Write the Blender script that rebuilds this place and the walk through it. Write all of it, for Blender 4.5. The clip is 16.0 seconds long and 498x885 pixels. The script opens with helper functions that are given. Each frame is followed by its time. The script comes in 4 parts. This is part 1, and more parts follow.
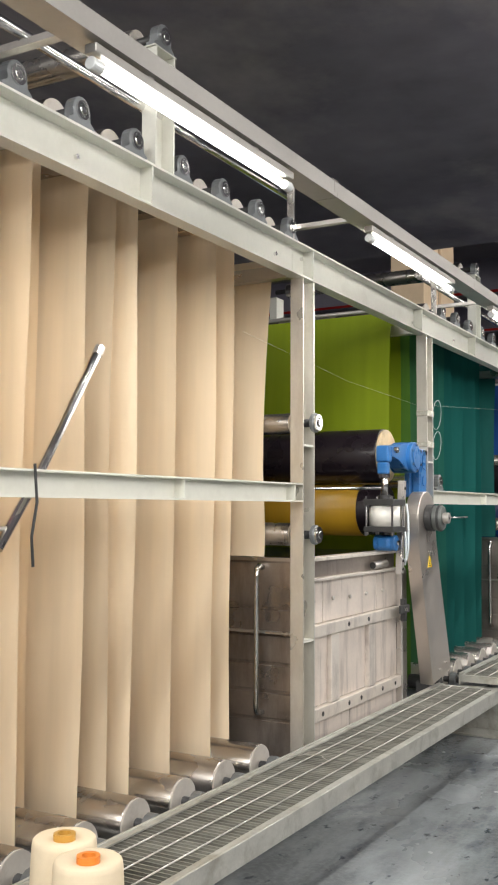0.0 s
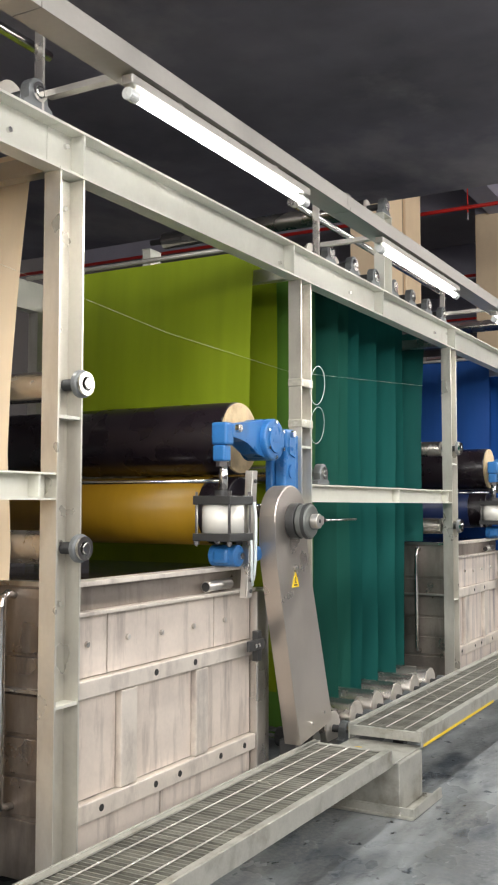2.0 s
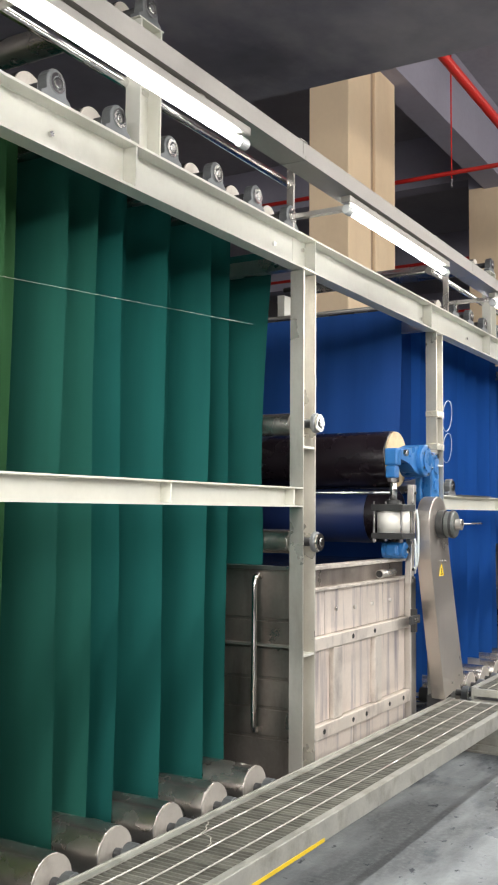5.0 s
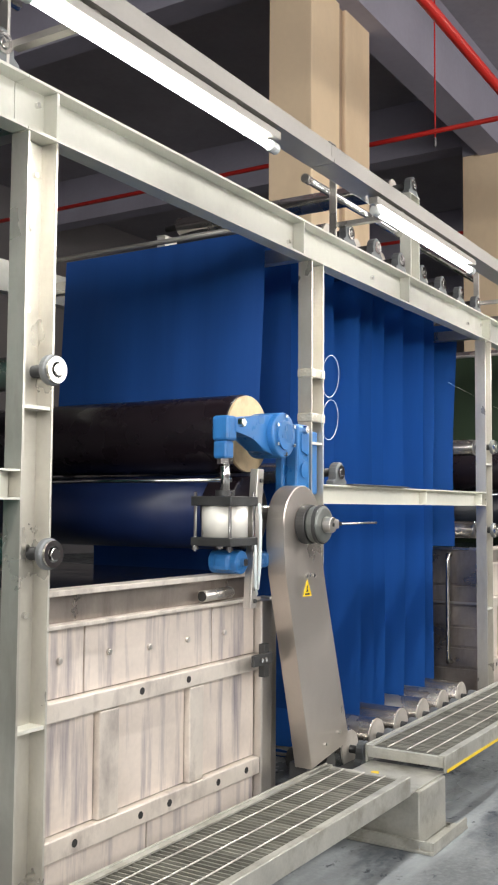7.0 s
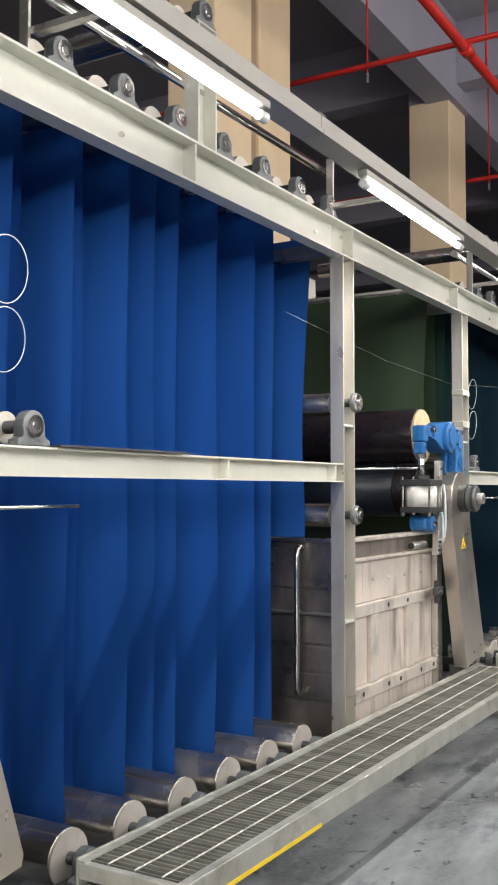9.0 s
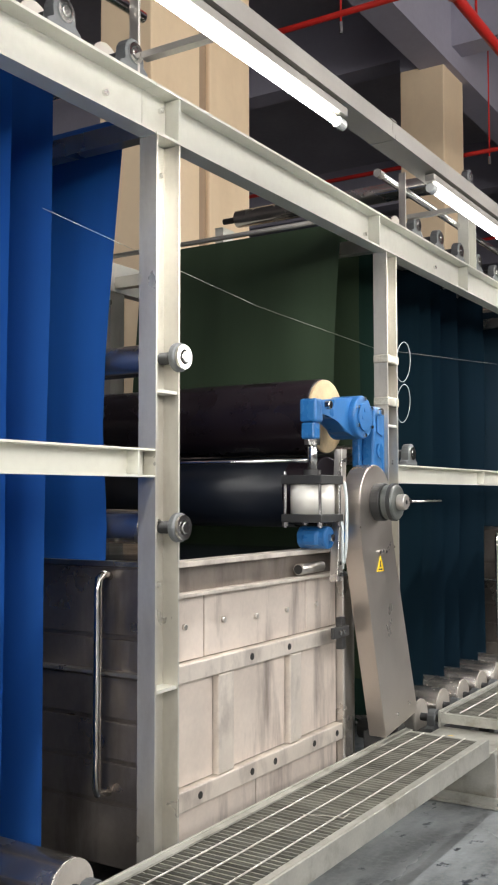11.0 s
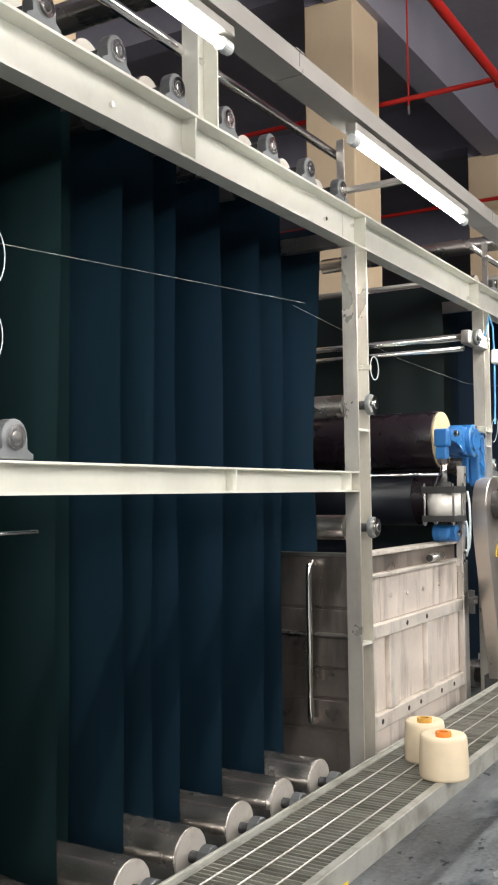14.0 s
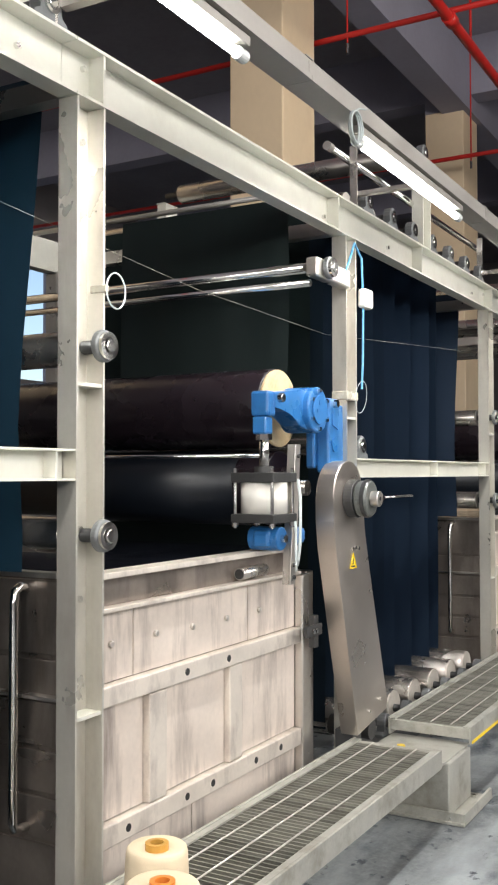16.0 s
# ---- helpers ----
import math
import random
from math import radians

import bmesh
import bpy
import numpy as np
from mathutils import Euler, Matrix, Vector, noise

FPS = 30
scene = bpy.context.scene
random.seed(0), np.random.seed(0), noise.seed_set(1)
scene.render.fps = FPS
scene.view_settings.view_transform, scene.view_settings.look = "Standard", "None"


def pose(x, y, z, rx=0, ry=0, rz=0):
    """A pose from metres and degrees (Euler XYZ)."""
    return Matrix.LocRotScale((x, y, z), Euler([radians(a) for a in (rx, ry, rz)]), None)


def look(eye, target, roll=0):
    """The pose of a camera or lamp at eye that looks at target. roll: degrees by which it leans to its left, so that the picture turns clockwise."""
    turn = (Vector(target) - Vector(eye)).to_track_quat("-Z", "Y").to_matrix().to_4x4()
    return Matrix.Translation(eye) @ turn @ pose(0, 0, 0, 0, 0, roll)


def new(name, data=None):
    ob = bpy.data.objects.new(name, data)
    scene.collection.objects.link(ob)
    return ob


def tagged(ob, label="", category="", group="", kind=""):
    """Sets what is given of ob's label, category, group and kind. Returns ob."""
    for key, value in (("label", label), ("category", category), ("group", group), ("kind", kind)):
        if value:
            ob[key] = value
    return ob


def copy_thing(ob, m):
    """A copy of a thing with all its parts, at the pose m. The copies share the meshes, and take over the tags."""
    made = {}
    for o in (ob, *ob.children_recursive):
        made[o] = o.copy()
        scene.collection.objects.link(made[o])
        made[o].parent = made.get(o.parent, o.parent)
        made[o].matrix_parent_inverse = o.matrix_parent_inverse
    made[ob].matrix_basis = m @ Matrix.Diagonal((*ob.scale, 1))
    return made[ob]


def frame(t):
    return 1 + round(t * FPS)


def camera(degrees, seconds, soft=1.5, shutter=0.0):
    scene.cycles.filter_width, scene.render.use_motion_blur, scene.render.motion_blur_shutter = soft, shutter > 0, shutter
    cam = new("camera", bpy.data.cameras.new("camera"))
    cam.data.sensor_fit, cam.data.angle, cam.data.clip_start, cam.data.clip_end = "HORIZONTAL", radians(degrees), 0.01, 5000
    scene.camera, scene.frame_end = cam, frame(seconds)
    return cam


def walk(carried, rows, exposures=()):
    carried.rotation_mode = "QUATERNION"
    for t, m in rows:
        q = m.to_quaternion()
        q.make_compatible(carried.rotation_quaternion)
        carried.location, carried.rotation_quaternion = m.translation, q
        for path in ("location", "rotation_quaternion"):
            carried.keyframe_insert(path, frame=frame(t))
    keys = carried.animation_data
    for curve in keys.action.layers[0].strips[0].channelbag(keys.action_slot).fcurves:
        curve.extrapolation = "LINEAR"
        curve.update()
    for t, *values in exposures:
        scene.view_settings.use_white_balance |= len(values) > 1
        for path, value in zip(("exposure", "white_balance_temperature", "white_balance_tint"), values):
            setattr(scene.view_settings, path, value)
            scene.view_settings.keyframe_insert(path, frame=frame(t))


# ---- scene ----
cam = camera(28.6, 16.0, soft=2.1)
PATH = [
    (0, (0.001, -0.04, 1.541), (-0.98, 1.697, 1.675), 0.2),
    (0.5, (-0.003, 0.439, 1.552), (-0.994, 2.171, 1.688), 0.1),
    (1, (-0.002, 0.937, 1.548), (-0.99, 2.671, 1.682), 0.1),
    (1.5, (-0.002, 1.414, 1.553), (-0.978, 3.154, 1.683), 0.1),
    (2, (0.01, 1.885, 1.553), (-0.964, 3.626, 1.683), 0.0),
    (2.5, (-0.005, 2.378, 1.534), (-0.974, 4.122, 1.676), -0.1),
    (3, (-0.03, 2.879, 1.521), (-0.999, 4.622, 1.669), -0.4),
    (3.5, (-0.064, 3.38, 1.533), (-1.038, 5.121, 1.678), -0.3),
    (4, (-0.081, 3.872, 1.54), (-1.06, 5.61, 1.687), -0.2),
    (4.2, (-0.069, 4.063, 1.546), (-1.054, 5.797, 1.692), 0.1),
    (6.3, (-0.036, 6.171, 1.549), (-1.092, 7.863, 1.684), 0.1),
    (6.5, (-0.036, 6.381, 1.55), (-1.097, 8.071, 1.684), 0.2),
    (7, (-0.035, 6.91, 1.558), (-1.089, 8.605, 1.689), 0.4),
    (7.5, (-0.031, 7.483, 1.537), (-1.078, 9.182, 1.669), -0.2),
    (8, (-0.034, 8.002, 1.532), (-1.076, 9.705, 1.654), -0.2),
    (8.5, (-0.065, 8.52, 1.55), (-1.092, 10.234, 1.654), -0.0),
    (9, (-0.094, 9.084, 1.529), (-1.115, 10.801, 1.628), 0.0),
    (9.5, (-0.13, 9.594, 1.525), (-1.146, 11.315, 1.617), 0.2),
    (9.7, (-0.141, 9.819, 1.508), (-1.159, 11.537, 1.604), 0.1),
    (11.8, (-0.31, 11.792, 1.513), (-1.392, 13.47, 1.631), 0.2),
    (12, (-0.332, 11.99, 1.51), (-1.415, 13.667, 1.636), 0.3),
    (12.5, (-0.352, 12.498, 1.522), (-1.44, 14.17, 1.659), -0.3),
    (12.8, (-0.352, 12.783, 1.532), (-1.429, 14.463, 1.669), -0.8),
    (13, (-0.348, 13.003, 1.536), (-1.407, 14.694, 1.67), -0.5),
    (13.5, (-0.357, 13.503, 1.534), (-1.384, 15.214, 1.663), -0.8),
    (14, (-0.356, 13.997, 1.573), (-1.369, 15.718, 1.677), -0.7),
    (14.5, (-0.344, 14.504, 1.57), (-1.353, 16.228, 1.665), -0.8),
    (15, (-0.336, 15.003, 1.569), (-1.338, 16.731, 1.653), -0.7),
    (15.5, (-0.342, 15.484, 1.588), (-1.339, 17.216, 1.659), -0.4),
    (16, (-0.35, 15.957, 1.595), (-1.331, 17.699, 1.659), -0.1),
]
walk(cam, [(t, look(eye, target, roll)) for t, eye, target, roll in PATH],
     [(0, 0.18), (2, 0.36), (6.5, 0.62), (9, 0.48), (12, 0.58), (16, 0.84)])

# ---- world, light, exposure ----
PITCH = 4.575          # length of one machine unit
A0 = 0.075             # first unit's origin along y
FX = -2.28             # front plane of the machine frame
BX = -4.20             # rear plane of the machine frame
def origin(k):
    return A0 + PITCH * k

world = bpy.data.worlds.new("world")
scene.world = world
world.use_nodes = True
wn = world.node_tree.nodes
sky = wn.new("ShaderNodeTexSky")
sky.sky_type, sky.sun_disc, sky.sun_elevation, sky.sun_rotation = "NISHITA", False, radians(40), radians(100)
world.node_tree.links.new(sky.outputs[0], wn["Background"].inputs[0])
wn["Background"].inputs[1].default_value = 0.1
TUBE_W, FILL_W = 16.0, 360.0


# ---- materials ----
def material(name, color, rough=0.5, metal=0.0, vary=0.15, scale=6.0, fine=60.0, bump=0.15, stain=None, stain_amt=0.0,
             stain_scale=(1.0, 1.0, 1.0), rough_vary=0.12, spec=0.5, trans=0.0, island=0.0, detail_bump=0.002):
    m = bpy.data.materials.new(name)
    m.use_nodes = True
    nt = m.node_tree
    N, L = nt.nodes, nt.links
    b = N["Principled BSDF"]
    b.inputs["Metallic"].default_value = metal
    b.inputs["Specular IOR Level"].default_value = spec
    tc = N.new("ShaderNodeTexCoord")
    geo = N.new("ShaderNodeNewGeometry")
    n1 = N.new("ShaderNodeTexNoise"); n1.inputs["Scale"].default_value = scale; n1.inputs["Detail"].default_value = 5
    n2 = N.new("ShaderNodeTexNoise"); n2.inputs["Scale"].default_value = fine; n2.inputs["Detail"].default_value = 4
    L.new(geo.outputs["Position"], n1.inputs["Vector"]); L.new(geo.outputs["Position"], n2.inputs["Vector"])
    mixn = N.new("ShaderNodeMath"); mixn.operation = "MULTIPLY_ADD"; mixn.inputs[1].default_value = 0.35
    L.new(n2.outputs[0], mixn.inputs[0]); L.new(n1.outputs[0], mixn.inputs[2])
    mr = N.new("ShaderNodeMapRange"); mr.inputs[1].default_value = 0.35; mr.inputs[2].default_value = 1.0
    mr.inputs[3].default_value = 1 - vary; mr.inputs[4].default_value = 1 + vary
    L.new(mixn.outputs[0], mr.inputs[0])
    mul = N.new("ShaderNodeVectorMath"); mul.operation = "MULTIPLY"; mul.inputs[0].default_value = color
    L.new(mr.outputs[0], mul.inputs[1])
    out = mul.outputs[0]
    if stain:
        mp = N.new("ShaderNodeMapping"); mp.inputs["Scale"].default_value = stain_scale
        L.new(geo.outputs["Position"], mp.inputs["Vector"])
        n3 = N.new("ShaderNodeTexNoise"); n3.inputs["Scale"].default_value = 1.0; n3.inputs["Detail"].default_value = 7; n3.inputs["Roughness"].default_value = 0.62
        L.new(mp.outputs[0], n3.inputs["Vector"])
        r3 = N.new("ShaderNodeMapRange"); r3.inputs[1].default_value = 0.5; r3.inputs[2].default_value = 0.72; r3.inputs[4].default_value = stain_amt
        L.new(n3.outputs[0], r3.inputs[0])
        mx = N.new("ShaderNodeMix"); mx.data_type = "RGBA"
        L.new(r3.outputs[0], mx.inputs["Factor"]); L.new(out, mx.inputs["A"]); mx.inputs["B"].default_value = (*stain, 1)
        out = mx.outputs["Result"]
    if island:
        oi = N.new("ShaderNodeObjectInfo")
        ri = N.new("ShaderNodeMapRange"); ri.inputs[3].default_value = 1 - island; ri.inputs[4].default_value = 1 + island
        L.new(oi.outputs["Random"], ri.inputs[0])
        m2 = N.new("ShaderNodeVectorMath"); m2.operation = "MULTIPLY"
        L.new(out, m2.inputs[0]); L.new(ri.outputs[0], m2.inputs[1]); out = m2.outputs[0]
    L.new(out, b.inputs["Base Color"])
    rr = N.new("ShaderNodeMapRange"); rr.inputs[1].default_value = 0.3; rr.inputs[2].default_value = 0.75
    rr.inputs[3].default_value = max(0.03, rough - rough_vary); rr.inputs[4].default_value = min(1, rough + rough_vary)
    L.new(n1.outputs[0], rr.inputs[0]); L.new(rr.outputs[0], b.inputs["Roughness"])
    if bump:
        bp = N.new("ShaderNodeBump"); bp.inputs["Strength"].default_value = bump; bp.inputs["Distance"].default_value = detail_bump
        L.new(mixn.outputs[0], bp.inputs["Height"]); L.new(bp.outputs[0], b.inputs["Normal"])
    return m


def cloth_material(name, color, rough=0.75, spec=0.15, trans=0.12):
    """Woven cloth: fine weave relief, soft length-wise tone bands and a little light through it."""
    m = bpy.data.materials.new(name)
    m.use_nodes = True
    nt = m.node_tree
    N, L = nt.nodes, nt.links
    b = N["Principled BSDF"]
    geo = N.new("ShaderNodeNewGeometry")
    mp = N.new("ShaderNodeMapping"); mp.inputs["Scale"].default_value = (9.0, 3.0, 0.8)
    L.new(geo.outputs["Position"], mp.inputs["Vector"])
    n1 = N.new("ShaderNodeTexNoise"); n1.inputs["Scale"].default_value = 1.0; n1.inputs["Detail"].default_value = 4
    L.new(mp.outputs[0], n1.inputs["Vector"])
    mr = N.new("ShaderNodeMapRange"); mr.inputs[1].default_value = 0.25; mr.inputs[2].default_value = 0.75
    mr.inputs[3].default_value = 0.9; mr.inputs[4].default_value = 1.1
    L.new(n1.outputs[0], mr.inputs[0])
    oi = N.new("ShaderNodeObjectInfo")
    ri = N.new("ShaderNodeMapRange"); ri.inputs[3].default_value = 0.86; ri.inputs[4].default_value = 1.12
    L.new(oi.outputs["Random"], ri.inputs[0])
    mm = N.new("ShaderNodeMath"); mm.operation = "MULTIPLY"
    L.new(mr.outputs[0], mm.inputs[0]); L.new(ri.outputs[0], mm.inputs[1])
    mul = N.new("ShaderNodeVectorMath"); mul.operation = "MULTIPLY"; mul.inputs[0].default_value = color
    L.new(mm.outputs[0], mul.inputs[1])
    L.new(mul.outputs[0], b.inputs["Base Color"])
    b.inputs["Roughness"].default_value = rough
    b.inputs["Specular IOR Level"].default_value = spec
    wv = N.new("ShaderNodeTexNoise"); wv.inputs["Scale"].default_value = 500; wv.inputs["Detail"].default_value = 1
    L.new(geo.outputs["Position"], wv.inputs["Vector"])
    bp = N.new("ShaderNodeBump"); bp.inputs["Strength"].default_value = 0.1; bp.inputs["Distance"].default_value = 0.001
    L.new(wv.outputs[0], bp.inputs["Height"]); L.new(bp.outputs[0], b.inputs["Normal"])
    if trans:
        tr = N.new("ShaderNodeBsdfTranslucent"); L.new(mul.outputs[0], tr.inputs[0])
        mx = N.new("ShaderNodeMixShader"); mx.inputs[0].default_value = trans
        L.new(b.outputs[0], mx.inputs[1]); L.new(tr.outputs[0], mx.inputs[2])
        L.new(mx.outputs[0], N["Material Output"].inputs[0])
    return m


def emitter(name, color, strength):
    m = bpy.data.materials.new(name)
    m.use_nodes = True
    b = m.node_tree.nodes["Principled BSDF"]
    b.inputs["Emission Color"].default_value = (*color, 1)
    b.inputs["Emission Strength"].default_value = strength
    return m


def floor_material():
    """Trodden concrete: pale worn streaks along the aisle, dark dye blots, fine splashes and wet glossy patches."""
    m = bpy.data.materials.new("wet_stained_concrete")
    m.use_nodes = True
    N, L = m.node_tree.nodes, m.node_tree.links
    b = N["Principled BSDF"]
    geo = N.new("ShaderNodeNewGeometry")

    def noise(scale, detail, rough, lo, hi, a=0.0, z=1.0):
        mp = N.new("ShaderNodeMapping"); mp.inputs["Scale"].default_value = scale
        L.new(geo.outputs["Position"], mp.inputs["Vector"])
        n = N.new("ShaderNodeTexNoise"); n.inputs["Scale"].default_value = 1.0
        n.inputs["Detail"].default_value = detail; n.inputs["Roughness"].default_value = rough
        L.new(mp.outputs[0], n.inputs["Vector"])
        r = N.new("ShaderNodeMapRange")
        r.inputs[1].default_value, r.inputs[2].default_value, r.inputs[3].default_value, r.inputs[4].default_value = lo, hi, a, z
        L.new(n.outputs[0], r.inputs[0])
        return r.outputs[0]

    def blend(base, color, fac):
        mx = N.new("ShaderNodeMix"); mx.data_type = "RGBA"
        L.new(fac, mx.inputs["Factor"]); L.new(base, mx.inputs["A"]); mx.inputs["B"].default_value = (*color, 1)
        return mx.outputs["Result"]

    base = N.new("ShaderNodeRGB"); base.outputs[0].default_value = (0.13, 0.142, 0.15, 1)
    col = blend(base.outputs[0], (0.34, 0.37, 0.385), noise((3.0, 0.9, 1), 6, 0.6, 0.42, 0.66))
    col = blend(col, (0.26, 0.27, 0.27), noise((40, 40, 40), 3, 0.6, 0.45, 0.75, 0.0, 0.6))
    col = blend(col, (0.030, 0.042, 0.060), noise((2.3, 1.1, 1), 7, 0.66, 0.53, 0.66, 0.0, 0.9))
    splash = noise((13, 9, 1), 4, 0.6, 0.62, 0.68, 0.0, 0.92)
    col = blend(col, (0.022, 0.030, 0.045), splash)
    L.new(col, b.inputs["Base Color"])
    wet = noise((0.9, 0.55, 1), 5, 0.6, 0.46, 0.58, 0.62, 0.14)
    L.new(wet, b.inputs["Roughness"])
    bp = N.new("ShaderNodeBump"); bp.inputs["Strength"].default_value = 0.35; bp.inputs["Distance"].default_value = 0.003
    L.new(noise((30, 30, 30), 5, 0.6, 0.3, 0.7), bp.inputs["Height"]); L.new(bp.outputs[0], b.inputs["Normal"])
    return m


M_BEAM = material("pale_green_grey_paint", (0.70, 0.695, 0.625), 0.42, 0.25, 0.08, 3, 40, 0.1, (0.42, 0.40, 0.34), 0.35, (3, 3, 3))
M_STEEL = material("brushed_stainless", (0.60, 0.57, 0.53), 0.34, 0.85, 0.1, 4, 90, 0.08, (0.35, 0.31, 0.27), 0.4, (3, 3, 2))
M_CASE = material("satin_stainless_cover", (0.58, 0.53, 0.48), 0.36, 0.9, 0.06, 3, 120, 0.05, (0.38, 0.33, 0.28), 0.3, (2, 2, 1.2))
M_TANK = material("stained_tank_steel", (0.70, 0.62, 0.55), 0.5, 0.3, 0.14, 5, 50, 0.2, (0.19, 0.155, 0.14), 0.85, (7, 7, 1.1))
M_TANK_BLUE = material("dye_stained_tank_steel", (0.72, 0.64, 0.57), 0.5, 0.3, 0.14, 5, 50, 0.2, (0.12, 0.11, 0.17), 0.85, (11, 11, 0.9))
# Dye stains, plus the inlet side's shade put into a darker base colour.
M_TANKSIDE = material("shaded_dye_stained_steel", (0.40, 0.35, 0.31), 0.36, 0.85, 0.2, 5, 50, 0.2, (0.14, 0.12, 0.11), 0.7, (6, 6, 1.2))
M_RIB = material("pale_rib_steel", (0.70, 0.64, 0.57), 0.42, 0.35, 0.12, 6, 60, 0.15, (0.25, 0.21, 0.20), 0.6, (8, 8, 4))
M_BATH = material("dark_dye_liquid", (0.008, 0.009, 0.014), 0.12, 0.0, 0.1, 6, 40, 0.05, rough_vary=0.05)
M_CORE = material("brown_cone_core", (0.52, 0.28, 0.05), 0.5, 0.0, 0.1)
M_POST = material("dull_post_steel", (0.62, 0.60, 0.54), 0.36, 0.65, 0.1, 4, 60, 0.12, (0.36, 0.32, 0.27), 0.55, (6, 6, 1.5))
M_ROLL = material("polished_roller_steel", (0.44, 0.415, 0.385), 0.26, 0.95, 0.12, 5, 80, 0.08, (0.30, 0.27, 0.23), 0.5, (2, 8, 8))
M_DISC = material("roller_end_steel", (0.62, 0.58, 0.52), 0.48, 0.5, 0.1, 8, 70, 0.1, (0.35, 0.30, 0.25), 0.5, (9, 9, 9))
M_BEARING = material("cast_bearing_grey", (0.19, 0.20, 0.205), 0.45, 0.5, 0.2, 12, 120, 0.25)
M_CHROME = material("bright_chrome", (0.75, 0.74, 0.72), 0.16, 1.0, 0.05, 10, 120, 0.03)
M_BLUE = material("blue_enamel", (0.026, 0.15, 0.40), 0.35, 0.0, 0.12, 9, 90, 0.25, (0.03, 0.07, 0.16), 0.5, (6, 6, 6))
M_BLACK = material("black_rubber", (0.012, 0.008, 0.011), 0.30, 0.0, 0.25, 6, 80, 0.1)
M_TAN = material("tan_roller_face", (0.60, 0.46, 0.27), 0.6, 0.0, 0.2, 12, 60, 0.3, (0.22, 0.13, 0.06), 0.6, (9, 9, 9))
M_DARK = material("dark_grey_casting", (0.055, 0.055, 0.055), 0.45, 0.4, 0.2, 10, 90, 0.2)
M_HUBGREY = material("mid_grey_hub", (0.16, 0.17, 0.16), 0.4, 0.5, 0.2, 10, 90, 0.2)
M_WHITE = material("white_cylinder_enamel", (0.78, 0.76, 0.70), 0.38, 0.1, 0.05, 8, 60, 0.05)
M_YELLOW = material("yellow_paint", (0.85, 0.60, 0.02), 0.5, 0.0, 0.1, 8, 60, 0.1)
M_INK = material("black_ink", (0.02, 0.02, 0.02), 0.6)
M_GALV = material("worn_galvanised_grating", (0.46, 0.455, 0.41), 0.5, 0.5, 0.2, 9, 90, 0.3, (0.22, 0.20, 0.15), 0.7, (7, 7, 7))
M_GRATE = material("grating_bar_steel", (0.27, 0.265, 0.23), 0.5, 0.5, 0.25, 9, 90, 0.2, island=0.25)
M_ROD = material("twisted_rod_steel", (0.58, 0.565, 0.52), 0.42, 0.5, 0.15, 20, 120, 0.3)
M_FLOOR = floor_material()
# The pale clouds in this colour imitate steam haze hanging below the slab.
M_SOFFIT = material("hazed_soffit_paint", (0.26, 0.245, 0.285), 0.85, 0.0, 0.5, 0.55, 3.0, 0.2, (0.60, 0.56, 0.56), 0.85, (0.45, 0.35, 1))
M_JOINT = material("brown_joint_board", (0.40, 0.29, 0.20), 0.7, 0.0, 0.1, 2, 20, 0.15)
M_COLUMN = material("cream_painted_column", (0.83, 0.66, 0.46), 0.7, 0.0, 0.06, 0.8, 12, 0.1, (0.60, 0.44, 0.28), 0.4, (0.8, 0.8, 0.3))
M_CEIL = material("dark_slate_ceiling_paint", (0.33, 0.315, 0.35), 0.8, 0.0, 0.2, 0.6, 8, 0.2)
M_CBEAM = material("slate_beam_paint", (0.35, 0.34, 0.42), 0.8, 0.0, 0.12, 0.8, 10, 0.2)
M_WALL = material("grey_plaster_wall", (0.24, 0.225, 0.235), 0.85, 0.0, 0.1, 0.8, 10, 0.2)
M_RED = material("red_pipe_paint", (0.62, 0.025, 0.02), 0.4, 0.0, 0.1, 4, 40, 0.1)
M_CONE = material("wound_cream_yarn", (0.72, 0.60, 0.42), 0.85, 0.0, 0.08, 14, 220, 0.5)
M_ORANGE = material("orange_cone_core", (0.72, 0.22, 0.03), 0.5, 0.0, 0.1)
M_TRAY = material("grey_cable_tray", (0.42, 0.40, 0.37), 0.42, 0.5, 0.1, 4, 50, 0.1)
M_PLASTIC = material("clear_hose_plastic", (0.58, 0.64, 0.64), 0.2, 0.0, 0.05, 10, 80, 0.0)
M_HOSEBLUE = material("blue_air_hose", (0.10, 0.35, 0.62), 0.35, 0.0, 0.05)
M_TAPE = material("wrapped_clear_tape", (0.44, 0.42, 0.35), 0.25, 0.0, 0.15, 18, 90, 0.8, detail_bump=0.01)
M_THREAD = material("pale_yarn", (0.45, 0.43, 0.37), 0.8)
M_TUBE = emitter("lit_tube", (1.0, 0.98, 0.93), 14.0)
M_SOCKET = material("clear_lamp_cap", (0.75, 0.77, 0.76), 0.25, 0.1, 0.05)

CREAM, LIME, BLUE, FOREST, NIGHT = (0.84, 0.70, 0.51), (0.22, 0.29, 0.011), (0.016, 0.10, 0.39), (0.040, 0.064, 0.036), (0.012, 0.020, 0.020)
BAY = {0: ((0.84, 0.70, 0.51), (0.84, 0.70, 0.51)), 1: ((0.09, 0.19, 0.02), (0.015, 0.125, 0.112)),
       2: ((0.018, 0.098, 0.37), (0.015, 0.092, 0.36)), 3: ((0.013, 0.033, 0.023), (0.006, 0.022, 0.039)),
       4: ((0.011, 0.020, 0.030), (0.009, 0.019, 0.038))}
EXIT = {1: LIME, 2: (0.018, 0.085, 0.33), 3: FOREST, 4: NIGHT}
